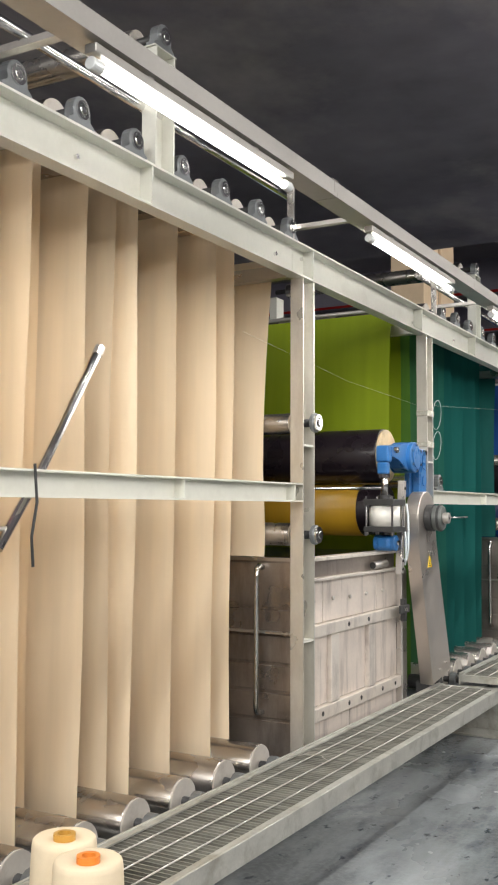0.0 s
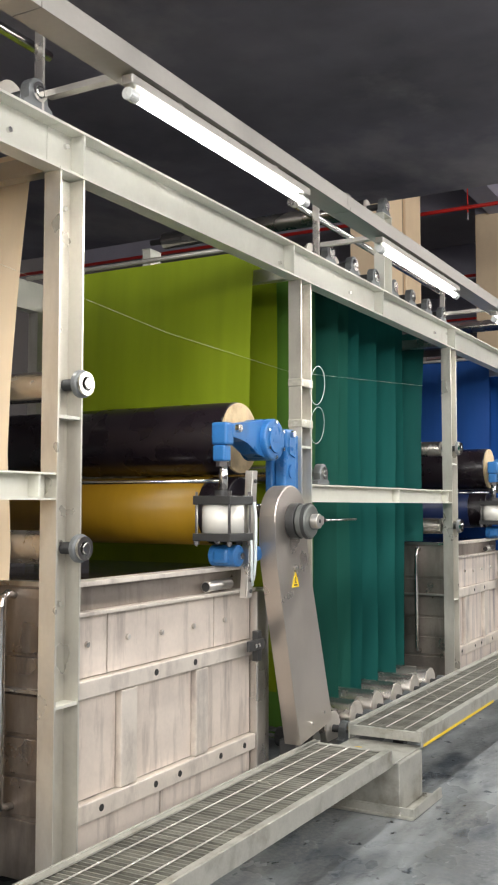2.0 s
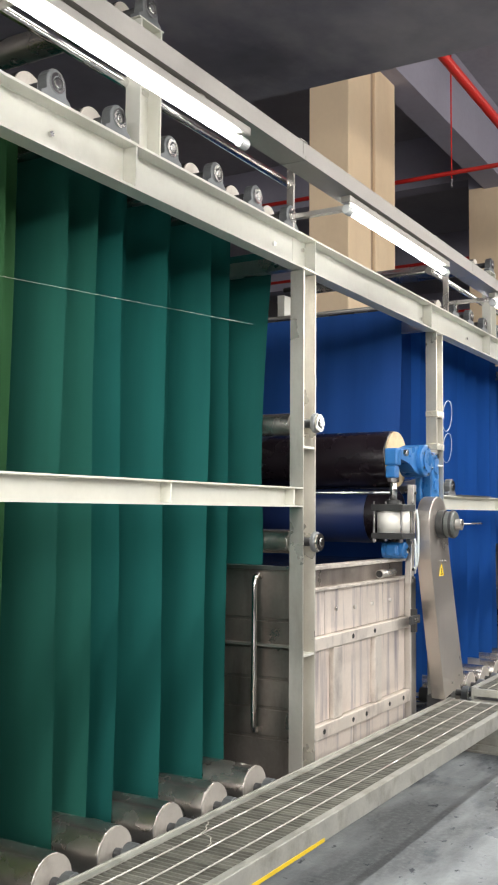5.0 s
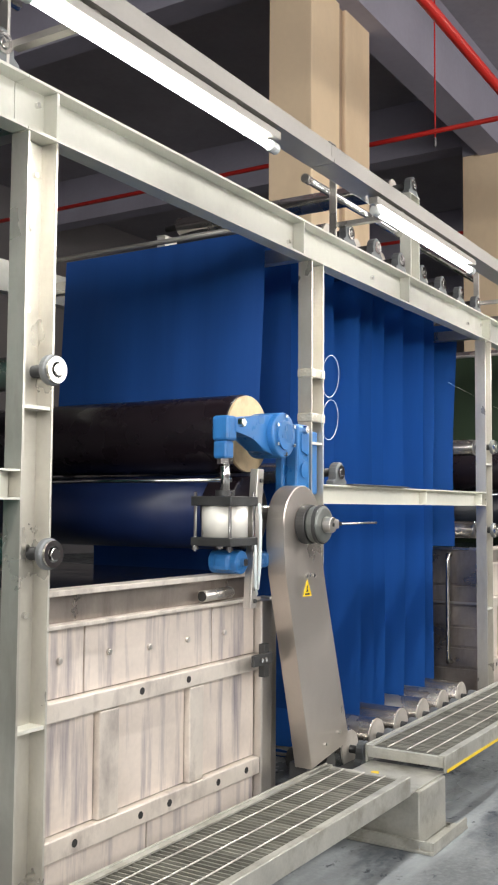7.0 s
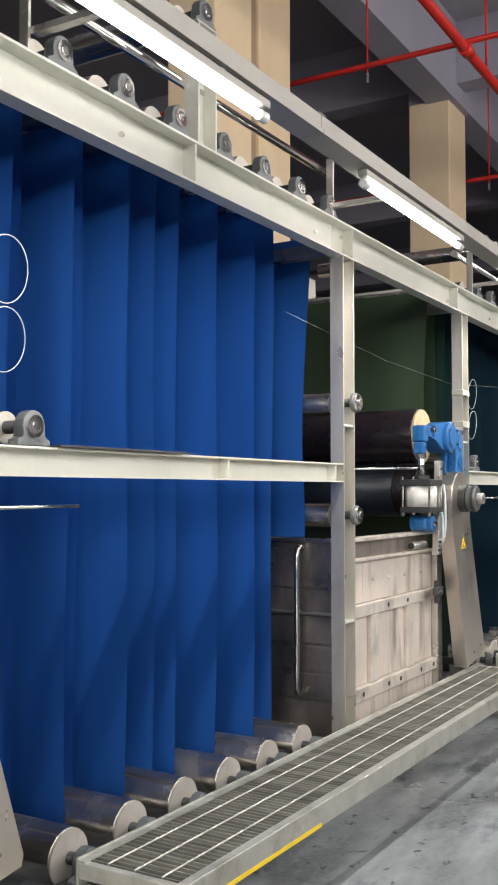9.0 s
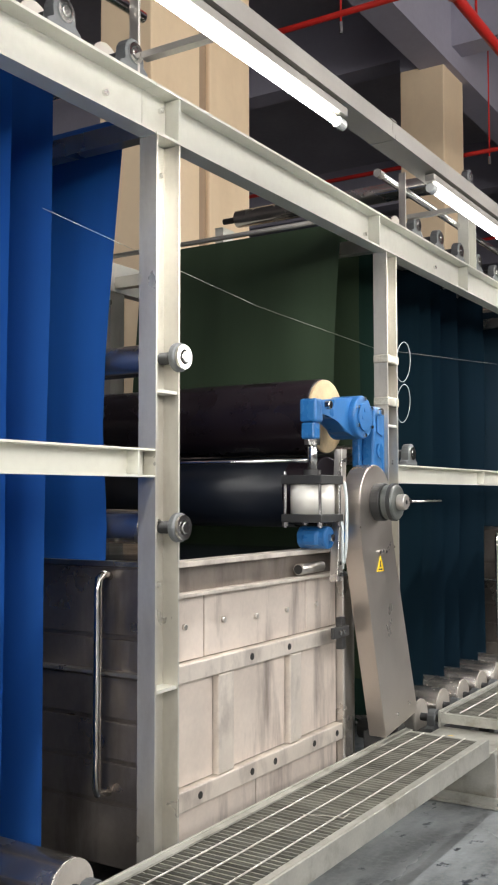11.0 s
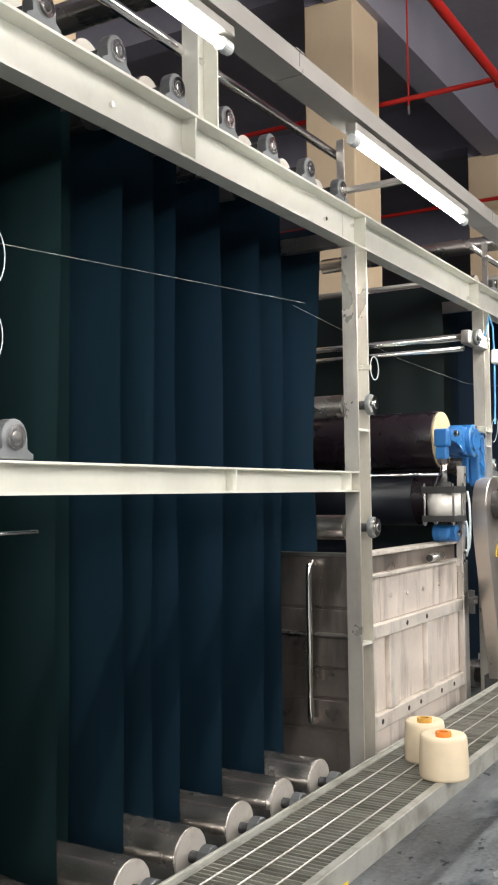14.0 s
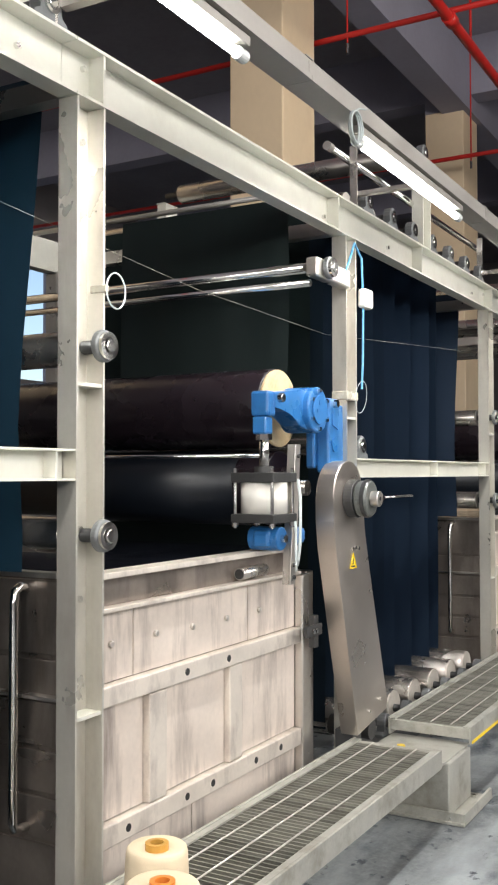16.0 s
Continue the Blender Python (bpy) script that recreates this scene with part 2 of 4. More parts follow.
BATH = {1: (0.34, 0.19, 0.012), 2: (0.010, 0.022, 0.085), 3: (0.008, 0.011, 0.018), 4: (0.006, 0.008, 0.012)}


# ---- mesh helpers ----
def part(name, bm, mat, parent=None, label="", smooth=False):
    me = bpy.data.meshes.new(name)
    bmesh.ops.recalc_face_normals(bm, faces=bm.faces)
    bm.to_mesh(me)
    bm.free()
    me.materials.append(mat)
    if smooth:
        for p in me.polygons:
            p.use_smooth = len(p.vertices) == 4
    ob = new(name, me)
    if parent:
        ob.parent = parent
    if label:
        ob["label"] = label
    return ob


def thing(name, loc=(0, 0, 0), label="", category="", group="", kind=""):
    e = new(name)
    e.empty_display_size = 0.1
    e.matrix_basis = Matrix.Translation(loc)
    return tagged(e, label, category, group, kind)


def box(x0, x1, y0, y1, z0, z1, bm=None, bevel=0.0):
    own = bmesh.new()
    bmesh.ops.create_cube(own, size=1.0)
    for v in own.verts:
        v.co = Vector(((x0 + x1) / 2 + v.co.x * (x1 - x0), (y0 + y1) / 2 + v.co.y * (y1 - y0), (z0 + z1) / 2 + v.co.z * (z1 - z0)))
    if bevel:
        bmesh.ops.bevel(own, geom=own.edges[:], offset=bevel, segments=2, affect="EDGES", profile=0.5)
    return merge(own, bm)


def merge(own, bm):
    if bm is None:
        return own
    me = bpy.data.meshes.new("t")
    own.to_mesh(me)
    own.free()
    bm.from_mesh(me)
    bpy.data.meshes.remove(me)
    return bm


def cyl(p, q, r, bm=None, r2=None, seg=24, bevel=0.0):
    p, q = Vector(p), Vector(q)
    own = bmesh.new()
    bmesh.ops.create_cone(own, cap_ends=True, segments=seg, radius1=r, radius2=r if r2 is None else r2, depth=(q - p).length)
    if bevel:
        caps = [e for e in own.edges if any(len(f.verts) > 4 for f in e.link_faces)]
        bmesh.ops.bevel(own, geom=caps, offset=bevel, segments=2, affect="EDGES", profile=0.5)
    m = Matrix.Translation((p + q) / 2) @ (q - p).to_track_quat("Z", "Y").to_matrix().to_4x4()
    bmesh.ops.transform(own, matrix=m, verts=own.verts)
    return merge(own, bm)


def ring(center, axis, r_out, r_in, depth, bm=None, seg=28):
    """A flat ring with depth, round an axis through its centre."""
    own = bmesh.new()
    m = Matrix.Translation(center) @ Vector(axis).to_track_quat("Z", "Y").to_matrix().to_4x4()
    vs = []
    for i in range(seg):
        a = 2 * math.pi * i / seg
        c, s = math.cos(a), math.sin(a)
        vs.append([own.verts.new(m @ Vector((r * c, r * s, d))) for r, d in ((r_out, -depth / 2), (r_out, depth / 2), (r_in, depth / 2), (r_in, -depth / 2))])
    for i in range(seg):
        a, b = vs[i], vs[(i + 1) % seg]
        for j in range(4):
            own.faces.new((a[j], b[j], b[(j + 1) % 4], a[(j + 1) % 4]))
    return merge(own, bm)


def tube(points, r, bm=None, seg=8, closed=False):
    """A round tube along a smooth line through points."""
    own = bmesh.new()
    pts = [Vector(p) for p in points]
    rows = []
    n = len(pts)
    side = None
    for i, p in enumerate(pts):
        d = (pts[(i + 1) % n] - pts[i - 1]) if closed else (pts[min(i + 1, n - 1)] - pts[max(i - 1, 0)])
        d.normalize()
        if side is None:
            side = d.orthogonal()
        side = (side - d * side.dot(d)).normalized()
        up = d.cross(side)
        rows.append([own.verts.new(p + side * (r * math.cos(2 * math.pi * k / seg)) + up * (r * math.sin(2 * math.pi * k / seg))) for k in range(seg)])
    for i in range(n if closed else n - 1):
        a, b = rows[i], rows[(i + 1) % n]
        for k in range(seg):
            own.faces.new((a[k], a[(k + 1) % seg], b[(k + 1) % seg], b[k]))
    if not closed:
        own.faces.new(rows[0]); own.faces.new(rows[-1])
    return merge(own, bm)


def prism(outline, x0, x1, bm=None, bevel=0.0):
    """An outline of (y, z), thick along x."""
    own = bmesh.new()
    a = [own.verts.new((x0, y, z)) for y, z in outline]
    b = [own.verts.new((x1, y, z)) for y, z in outline]
    own.faces.new(a); own.faces.new(b)
    for i in range(len(a)):
        j = (i + 1) % len(a)
        own.faces.new((a[i], a[j], b[j], b[i]))
    if bevel:
        es = [e for e in own.edges if abs(e.verts[0].co.x - e.verts[1].co.x) < 1e-6]
        bmesh.ops.bevel(own, geom=es, offset=bevel, segments=2, affect="EDGES", profile=0.5)
    return merge(own, bm)


def extrude(outline, axis, lo, hi, bm=None):
    """An outline of (x, y) or (x, z), drawn out along z or y."""
    own = bmesh.new()
    rows = [[own.verts.new((p, q, h) if axis == "z" else (p, h, q)) for p, q in outline] for h in (lo, hi)]
    n = len(outline)
    for i in range(n):
        own.faces.new((rows[0][i], rows[0][(i + 1) % n], rows[1][(i + 1) % n], rows[1][i]))
    own.faces.new(rows[0]); own.faces.new(rows[1])
    return merge(own, bm)


def c_outline(x_open, depth, q0, q1, t):
    xb = x_open - depth
    xi = xb + (t if depth > 0 else -t)
    return [(x_open, q0), (xb, q0), (xb, q1), (x_open, q1), (x_open, q1 - t), (xi, q1 - t), (xi, q0 + t), (x_open, q0 + t)]


def channel_post(y0, y1, x_open, depth, z0, z1, t=0.009):
    """A C-profile standing upright, open towards +x when depth is positive."""
    return extrude(c_outline(x_open, depth, y0, y1, t), "z", z0, z1)


def channel_beam(y0, y1, x_open, depth, z0, z1, t=0.010):
    """A C-profile lying along y, open towards +x when depth is positive."""
    return extrude(c_outline(x_open, depth, z0, z1, t), "y", y0, y1)


# ---- the hall ----
FLOOR = tagged(part("floor", box(-60, 60, -60, 120, -0.2, 0.0), M_FLOOR), "grey wet-stained concrete factory floor", "floor", kind="structure")
CEIL_Z = 11.2
ceiling = tagged(part("ceiling", box(-22, 9, -8, 60, CEIL_Z, CEIL_Z + 0.3), M_CEIL), "dark slate-painted concrete hall ceiling", "ceiling", kind="structure")
tagged(part("wall_north", box(-22, 9, 60, 60.3, 0, CEIL_Z), M_WALL), "grey plaster end wall of the hall", "wall", kind="structure")
# Unseen wall; its opening is added to let in fill light along the range.
ws = thing("wall_south", (0, 0, 0), "unseen grey plaster end wall with one added wide opening for fill light", "wall", kind="structure")
for x0, x1, z0, z1 in ((-22, 9, 0, 4.0), (-22, 9, 8.4, CEIL_Z), (-22, -6, 4.0, 8.4), (6, 9, 4.0, 8.4)):
    part("wall_piece", box(x0, x1, -8.3, -8, z0, z1), M_WALL, ws)
def window_wall(name, label, at_x, spans, lo, hi, z0, z1):
    """A wall across x with a row of high window openings."""
    w = thing(name, (0, 0, 0), label, "wall", kind="structure")
    part("wall_base", box(at_x, at_x + 0.3, lo, hi, 0, z0), M_WALL, w)
    part("wall_top", box(at_x, at_x + 0.3, lo, hi, z1, CEIL_Z), M_WALL, w)
    edge = lo
    for y0, y1 in spans + [(hi, hi)]:
        part("wall_pier", box(at_x, at_x + 0.3, edge, y0, z0, z1), M_WALL, w)
        edge = y1
    for y0, y1 in spans:
        for i in range(1, 4):
            y = y0 + (y1 - y0) * i / 4
            part("mullion", box(at_x + 0.1, at_x + 0.2, y - 0.04, y + 0.04, z0, z1), M_CBEAM, w)
    return w


# Added openings in the unseen wall on the aisle side.
EAST = [(-7, -1), (1, 7), (9, 15), (17, 23), (25, 31)]
window_wall("wall_east", "unseen grey plaster wall with a row of added high openings for fill light", 8.0, EAST, -8, 60, 3.6, 8.6)
window_wall("wall_west", "grey plaster wall with high windows at the back of the hall", -22.0, [(36, 42)], -8, 60, 4.6, 8.6)
# Fill lamps added in the east openings to brighten the machine front.
for y0, y1 in EAST:
    lamp = bpy.data.lights.new("added_daylight", "AREA")
    lamp.shape, lamp.size, lamp.size_y, lamp.energy, lamp.color = "RECTANGLE", y1 - y0, 5.0, FILL_W, (1.0, 0.945, 0.87)
    o = new("added_daylight", lamp)
    o.matrix_basis = look((7.95, (y0 + y1) / 2, 6.1), (-2.0, (y0 + y1) / 2, 3.0))
# Stronger added fill from the south, for the faces turned to -y.
lamp = bpy.data.lights.new("added_daylight", "AREA")
lamp.shape, lamp.size, lamp.size_y, lamp.energy, lamp.color = "RECTANGLE", 12.0, 4.4, FILL_W * 3.6, (1.0, 0.965, 0.92)
new("added_daylight", lamp).matrix_basis = look((0.0, -7.9, 6.2), (-2.2, 6.0, 2.0))


def column(x0, x1, y0, y1, top):
    c = thing("concrete_column", (0, 0, 0), "cream-painted concrete column with slate-grey upper part", "column", "hall columns", "structure")
    part("shaft", box(x0, x1, y0, y1, 0, top, bevel=0.02), M_COLUMN, c)
    part("capital", box(x0, x1, y0, y1, top, CEIL_Z), M_CBEAM, c, "slate-grey painted upper part")
    return c


ROWS_Y = (19.5, 28.1, 36.7, 45.3)
column(-7.55, -6.8, 19.5, 20.44, 9.6)
column(-7.55, -6.8, 20.65, 21.56, 9.6)
for y in ROWS_Y[1:]:
    column(-7.5, -6.63, y, y + 1.05, 9.6)
tagged(part("expansion_joint", box(-7.45, -6.86, 20.445, 20.645, 0, CEIL_Z), M_JOINT), "brown board filling the joint between twin columns", "joint", kind="structure")
# low soffit over the first half of the range
soffit = thing("soffit", (0, 0, 0), "dark low soffit slab over the start of the range, steam haze painted into its colour", "soffit", kind="structure")
part("slab", box(-14, 1.2, 1.0, 10.95, 4.6, 4.85), M_SOFFIT, soffit)
for x in (-13.5, -7.5, 0.9):
    for y in (1.5, 10.6):
        part("hanger_rod", cyl((x, y, 4.85), (x, y, CEIL_Z), 0.03, seg=8), M_CBEAM, soffit)
tagged(part("ceiling_beam", box(-7.1, -6.5, -8, 60, 9.55, CEIL_Z), M_CBEAM), "slate-grey concrete ceiling beam over the columns", "beam", kind="structure")
for y in ROWS_Y:
    tagged(part("ceiling_beam", box(-6.5, 8, y + 0.1, y + 0.65, 9.9, CEIL_Z), M_CBEAM), "slate-grey concrete cross beam under the ceiling", "beam", kind="structure")
    tagged(part("ceiling_beam", box(-22, -7.1, y + 0.1, y + 0.65, 9.9, CEIL_Z), M_CBEAM), "slate-grey concrete cross beam under the ceiling", "beam", kind="structure")

sp = thing("sprinkler_pipe", (0, 0, 0), "red-painted sprinkler main with branch pipes under the ceiling", "pipe")
PIPE_X, PIPE_Z = -4.6, 8.1
part("main_pipe", cyl((PIPE_X, -8, PIPE_Z), (PIPE_X, 60, PIPE_Z), 0.075, seg=16), M_RED, sp, smooth=True)
for y in (23.0, 29.4, 35.8):
    part("branch_pipe", cyl((-20, y, PIPE_Z + 0.12), (7.9, y, PIPE_Z + 0.12), 0.045, seg=12), M_RED, sp, smooth=True)
    part("coupling", cyl((PIPE_X, y - 0.12, PIPE_Z), (PIPE_X, y + 0.12, PIPE_Z), 0.1, seg=16), M_RED, sp, smooth=True)
    part("hanger", cyl((PIPE_X, y + 1, PIPE_Z), (PIPE_X, y + 1, CEIL_Z), 0.02, seg=8), M_RED, sp)
    part("hanger", cyl((PIPE_X - 1.6, y, PIPE_Z), (PIPE_X - 1.6, y, CEIL_Z), 0.015, seg=8), M_RED, sp)
    part("sprinkler_head", cyl((PIPE_X - 1.6, y, PIPE_Z - 0.16), (PIPE_X - 1.6, y, PIPE_Z), 0.025, seg=8), M_CHROME, sp)


# ---- machine frame ----
BZ0, BZ1 = 2.775, 2.955
RAIL0, RAIL1 = 1.575, 1.672
POST_A, POST_B0 = (-0.07, 0.07), (1.89, 2.02)
DU = {1: 0.01, 2: -0.02, 3: -0.02, 4: 0.095}      # how far each unit's outlet post is off the regular spacing
DRIVE = {1: 0.0, 2: 0.025, 3: -0.085, 4: 0.195}
ARM = {1: 0.07, 2: 0.09, 3: 0.04, 4: 0.12}


def frame_unit(k, front_post=True):
    a = origin(k)
    du = DU.get(k, 0.0)
    POST_B = (POST_B0[0] + du, POST_B0[1] + du)
    f = thing("machine_frame", (0, a, 0), "pale grey-green painted steel channel frame of the dyeing range", "machine frame", "frame units")
    y0 = POST_A[0] if front_post else POST_B[0]
    y1 = PITCH + POST_A[0] - 0.003
    for x, d in ((FX, 0.075), (BX, -0.075)):
        part("top_beam", channel_beam(y0, y1, x, d, BZ0, BZ1), M_BEAM, f)
        part("mid_rail", channel_beam(POST_B[1], y1, x, d * 0.8, RAIL0, RAIL1, 0.007), M_BEAM, f)
        s = -1 if d > 0 else 1
        lo, hi = sorted((x - 0.004 * -s, x + s * 0.065))
        posts = (POST_A, POST_B) if front_post else (POST_B,)
        for p0, p1 in posts:
            part("post", channel_post(p0, p1, x, d, 0.0, BZ0 - 0.004), M_POST, f)
            for z in ((1.875, 0.843) if p0 < 1 else (1.87, 0.9)):
                part("web_plate", box(lo, hi, p0 + 0.010, p1 - 0.010, z - 0.006, z + 0.006), M_BEAM, f)
        for u in ((0.07, 1.82 + du, 3.12) if front_post else (3.12,)):
            part("web_plate", box(lo, hi, u - 0.006, u + 0.006, BZ0 + 0.011, BZ1 - 0.011), M_BEAM, f)
        for u in (3.38, 4.42):
            part("web_plate", box(lo, hi, u - 0.005, u + 0.005, RAIL0 + 0.008, RAIL1 - 0.008), M_BEAM, f)
    # bolts in the channel webs of the front
    bolt = cyl((0, 0, 0), (0.014, 0, 0), 0.011, seg=6)
    first = part("bolt", bolt, M_CHROME, f)
    first.location = (FX - 0.066, 0.03, 2.90)
    spots = [(0.11, 2.83), (0.11, 2.90), (1.76, 2.84), (1.88, 2.90), (1.94, 2.66), (-0.02, 2.70), (0.025, 2.66), (0.0, 2.2), (0.02, 1.42), (0.02, 1.20), (1.95, 2.2), (2.7, 2.86), (4.3, 2.86)]
    for u, z in [(u + (du if 1.5 < u < 2.1 else 0), z) for u, z in spots]:
        if not front_post and u < 1.85:
            continue
        o = first.copy()
        scene.collection.objects.link(o)
        o.location = (FX - 0.066, u, z)
    # cross members between front and rear
    for u in ([0.0, 1.955 + du] if front_post else [1.955]):
        part("cross_member", box(BX + 0.08, FX - 0.08, u - 0.03, u + 0.03, BZ0 + 0.02, BZ0 + 0.09), M_STEEL, f)
    return f


for k in range(0, 6):
    frame_unit(k, front_post=k > 0)


# ---- rollers ----
def pillow_block(parent, x, y, z, s=1.0):
    pb = part("bearing_block", prism([(y - 0.075 * s, z - 0.062 * s), (y + 0.075 * s, z - 0.062 * s), (y + 0.075 * s, z - 0.045 * s), (y + 0.045 * s, z - 0.035 * s),
                                      *[(y + 0.05 * s * math.cos(t), z + 0.052 * s * math.sin(t)) for t in np.linspace(0, math.pi, 9)],
                                      (y - 0.045 * s, z - 0.035 * s), (y - 0.075 * s, z - 0.045 * s)], x - 0.022, x + 0.022, bevel=0.004), M_BEARING, parent)
    part("bearing_ring", ring((x + 0.024, y, z), (1, 0, 0), 0.036 * s, 0.024 * s, 0.012), M_CHROME, pb)
    part("shaft_end", cyl((x - 0.03, y, z), (x + 0.032, y, z), 0.019 * s, seg=14, bevel=0.003), M_CHROME, pb)
    return pb


def flange_bearing(parent, x, y, z):
    fb = part("bearing_flange", cyl((x - 0.012, y, z), (x + 0.012, y, z), 0.052, seg=24, bevel=0.005), M_BEARING, parent)
    part("bearing_ring", ring((x + 0.018, y, z), (1, 0, 0), 0.044, 0.027, 0.016), M_CHROME, fb)
    part("shaft_end", cyl((x, y, z), (x + 0.034, y, z), 0.022, seg=14, bevel=0.003), M_CHROME, fb)
    return fb


def roller(u, z, r, x0, x1, label, group, mat=M_ROLL, bearing=None, bx=None, name="guide_roller", disc=M_DISC, a=0.0):
    t = thing(name, (0, a, 0), label, "roller", group)
    part("barrel", cyl((x0, u, z), (x1, u, z), r, seg=32, bevel=0.004), mat, t, smooth=True)
    part("end_disc", cyl((x1, u, z), (x1 + 0.008, u, z), r * 0.97, seg=32), disc, t)
    part("shaft", cyl((x0 - 0.12, u, z), (x1 + 0.13, u, z), 0.022, seg=12), M_DARK, t, smooth=True)
    if bearing:
        bearing(t, bx, u, z)
    return t


TOP_U = [2.3275 + 0.345 * i for i in range(7)]
LOW_U = [2.475 + 0.345 * i for i in range(6)]
top0 = [roller(u, 3.020, 0.072, -4.05, -2.43, "bright steel guide roller in bearings on the top beam", "top guide rollers", bearing=pillow_block, bx=FX - 0.035, a=origin(0)) for u in TOP_U]
low0 = []
for u in LOW_U:
    r = roller(u, 0.275, 0.1, -4.05, -2.372, "polished steel guide roller above the dark pit floor", "bottom guide rollers", bearing=pillow_block, bx=-2.29, a=origin(0))
    low0.append(r)
gan0 = []
g = roller(3.20, 3.53, 0.062, -4.05, -2.43, "raised steel guide roller on a small gantry", "gantry rollers", bearing=pillow_block, bx=FX - 0.03, a=origin(0))
gan0.append(g)
mid0 = roller(2.2, 1.737, 0.055, -4.05, -2.42, "small steel guide roller in a bearing on the middle rail", "middle rail rollers", bearing=pillow_block, bx=FX - 0.03, a=origin(0))
for k in range(1, 6):
    for o in top0 + gan0 + [mid0] + low0:
        copy_thing(o, pose(0, origin(k), 0))
entry = [roller(0.045, 2.0, 0.058, -4.05, -2.40, "steel guide roller at the tank inlet", "inlet rollers", bearing=flange_bearing, bx=FX + 0.014, a=origin(1)),
         roller(0.045, 1.40, 0.062, -4.05, -2.40, "steel guide roller at the tank inlet", "inlet rollers", bearing=flange_bearing, bx=FX + 0.014, a=origin(1))]
for k in range(2, 6):
    for o in entry:
        copy_thing(o, pose(0, origin(k), 0))
# the low rollers' bearing bench
for k in range(0, 6):
    b = thing("roller_bench", (0, origin(k), 0), "dark steel bench that carries the bottom rollers", "bench", "roller benches")
    part("bench_rail", box(-2.36, -2.25, 2.3, 4.48, 0.12, 0.213), M_DARK, b)
    part("bench_rail", box(-4.2, -4.08, 2.3, 4.48, 0.12, 0.213), M_DARK, b)
    for u in (2.4, 3.4, 4.4):
        part("bench_leg", box(-2.34, -2.27, u - 0.04, u + 0.04, 0, 0.12), M_DARK, b)
        part("bench_leg", box(-4.18, -4.10, u - 0.04, u + 0.04, 0, 0.12), M_DARK, b)

# gantry posts on the top beam
for k in range(0, 6):
    gt = thing("roller_gantry", (0, origin(k), 0), "pale painted channel posts that carry a raised roller", "gantry", "roller gantries")
    for x, d in ((FX, 0.07), (BX, -0.07)):
        part("post", channel_post(3.13, 3.27, x, d, BZ1, 3.462), M_BEAM, gt)
        part("cap_plate", box(min(x, x - d), max(x, x - d), 3.12, 3.28, 3.4625, 3.468), M_BEAM, gt)


# ---- cloth ----
def sheet(label, a, line, x_front, mat, group, x_back=-3.95, wave=0.012, nx=30):
    """Cloth that hangs along a line of (u, z), stretched across the rollers."""
    rng = random.Random(round(a * 100 + line[0][0] * 1000))
    ph, ph2 = rng.uniform(0, 6), rng.uniform(0, 6)
    me_bm = bmesh.new()
    pts = []
    for (u0, z0), (u1, z1) in zip(line, line[1:]):
        n = max(2, round(abs(z1 - z0) / 0.12))
        pts += [(u0 + (u1 - u0) * i / n, z0 + (z1 - z0) * i / n) for i in range(n)]
    pts.append(line[-1])
    zt, zb = max(p[1] for p in pts), min(p[1] for p in pts)
    rows = []
    for u, z in pts:
        free = math.sin(math.pi * min(1, max(0, (z - zb) / (zt - zb))))
        row = []
        for i in range(nx + 1):
            f = i / nx
            x = x_front + (x_back - x_front) * f + 0.012 * free * math.sin(1.7 * z + ph2) * (1 - f)
            w = wave * free * (math.sin(9 * f + ph + 0.6 * z) + 0.6 * math.sin(21 * f + ph2 - 0.3 * z))
            row.append(me_bm.verts.new((x, u + w, z)))
        rows.append(row)
    for r0, r1 in zip(rows, rows[1:]):
        for i in range(nx):
            me_bm.faces.new((r0[i], r0[i + 1], r1[i + 1], r1[i]))
    o = part("fabric_sheet", me_bm, mat, None, "")
    for p in o.data.polygons:
        p.use_smooth = True
    o.matrix_basis = Matrix.Translation((0, a, 0))
    return tagged(o, label, "fabric", group)


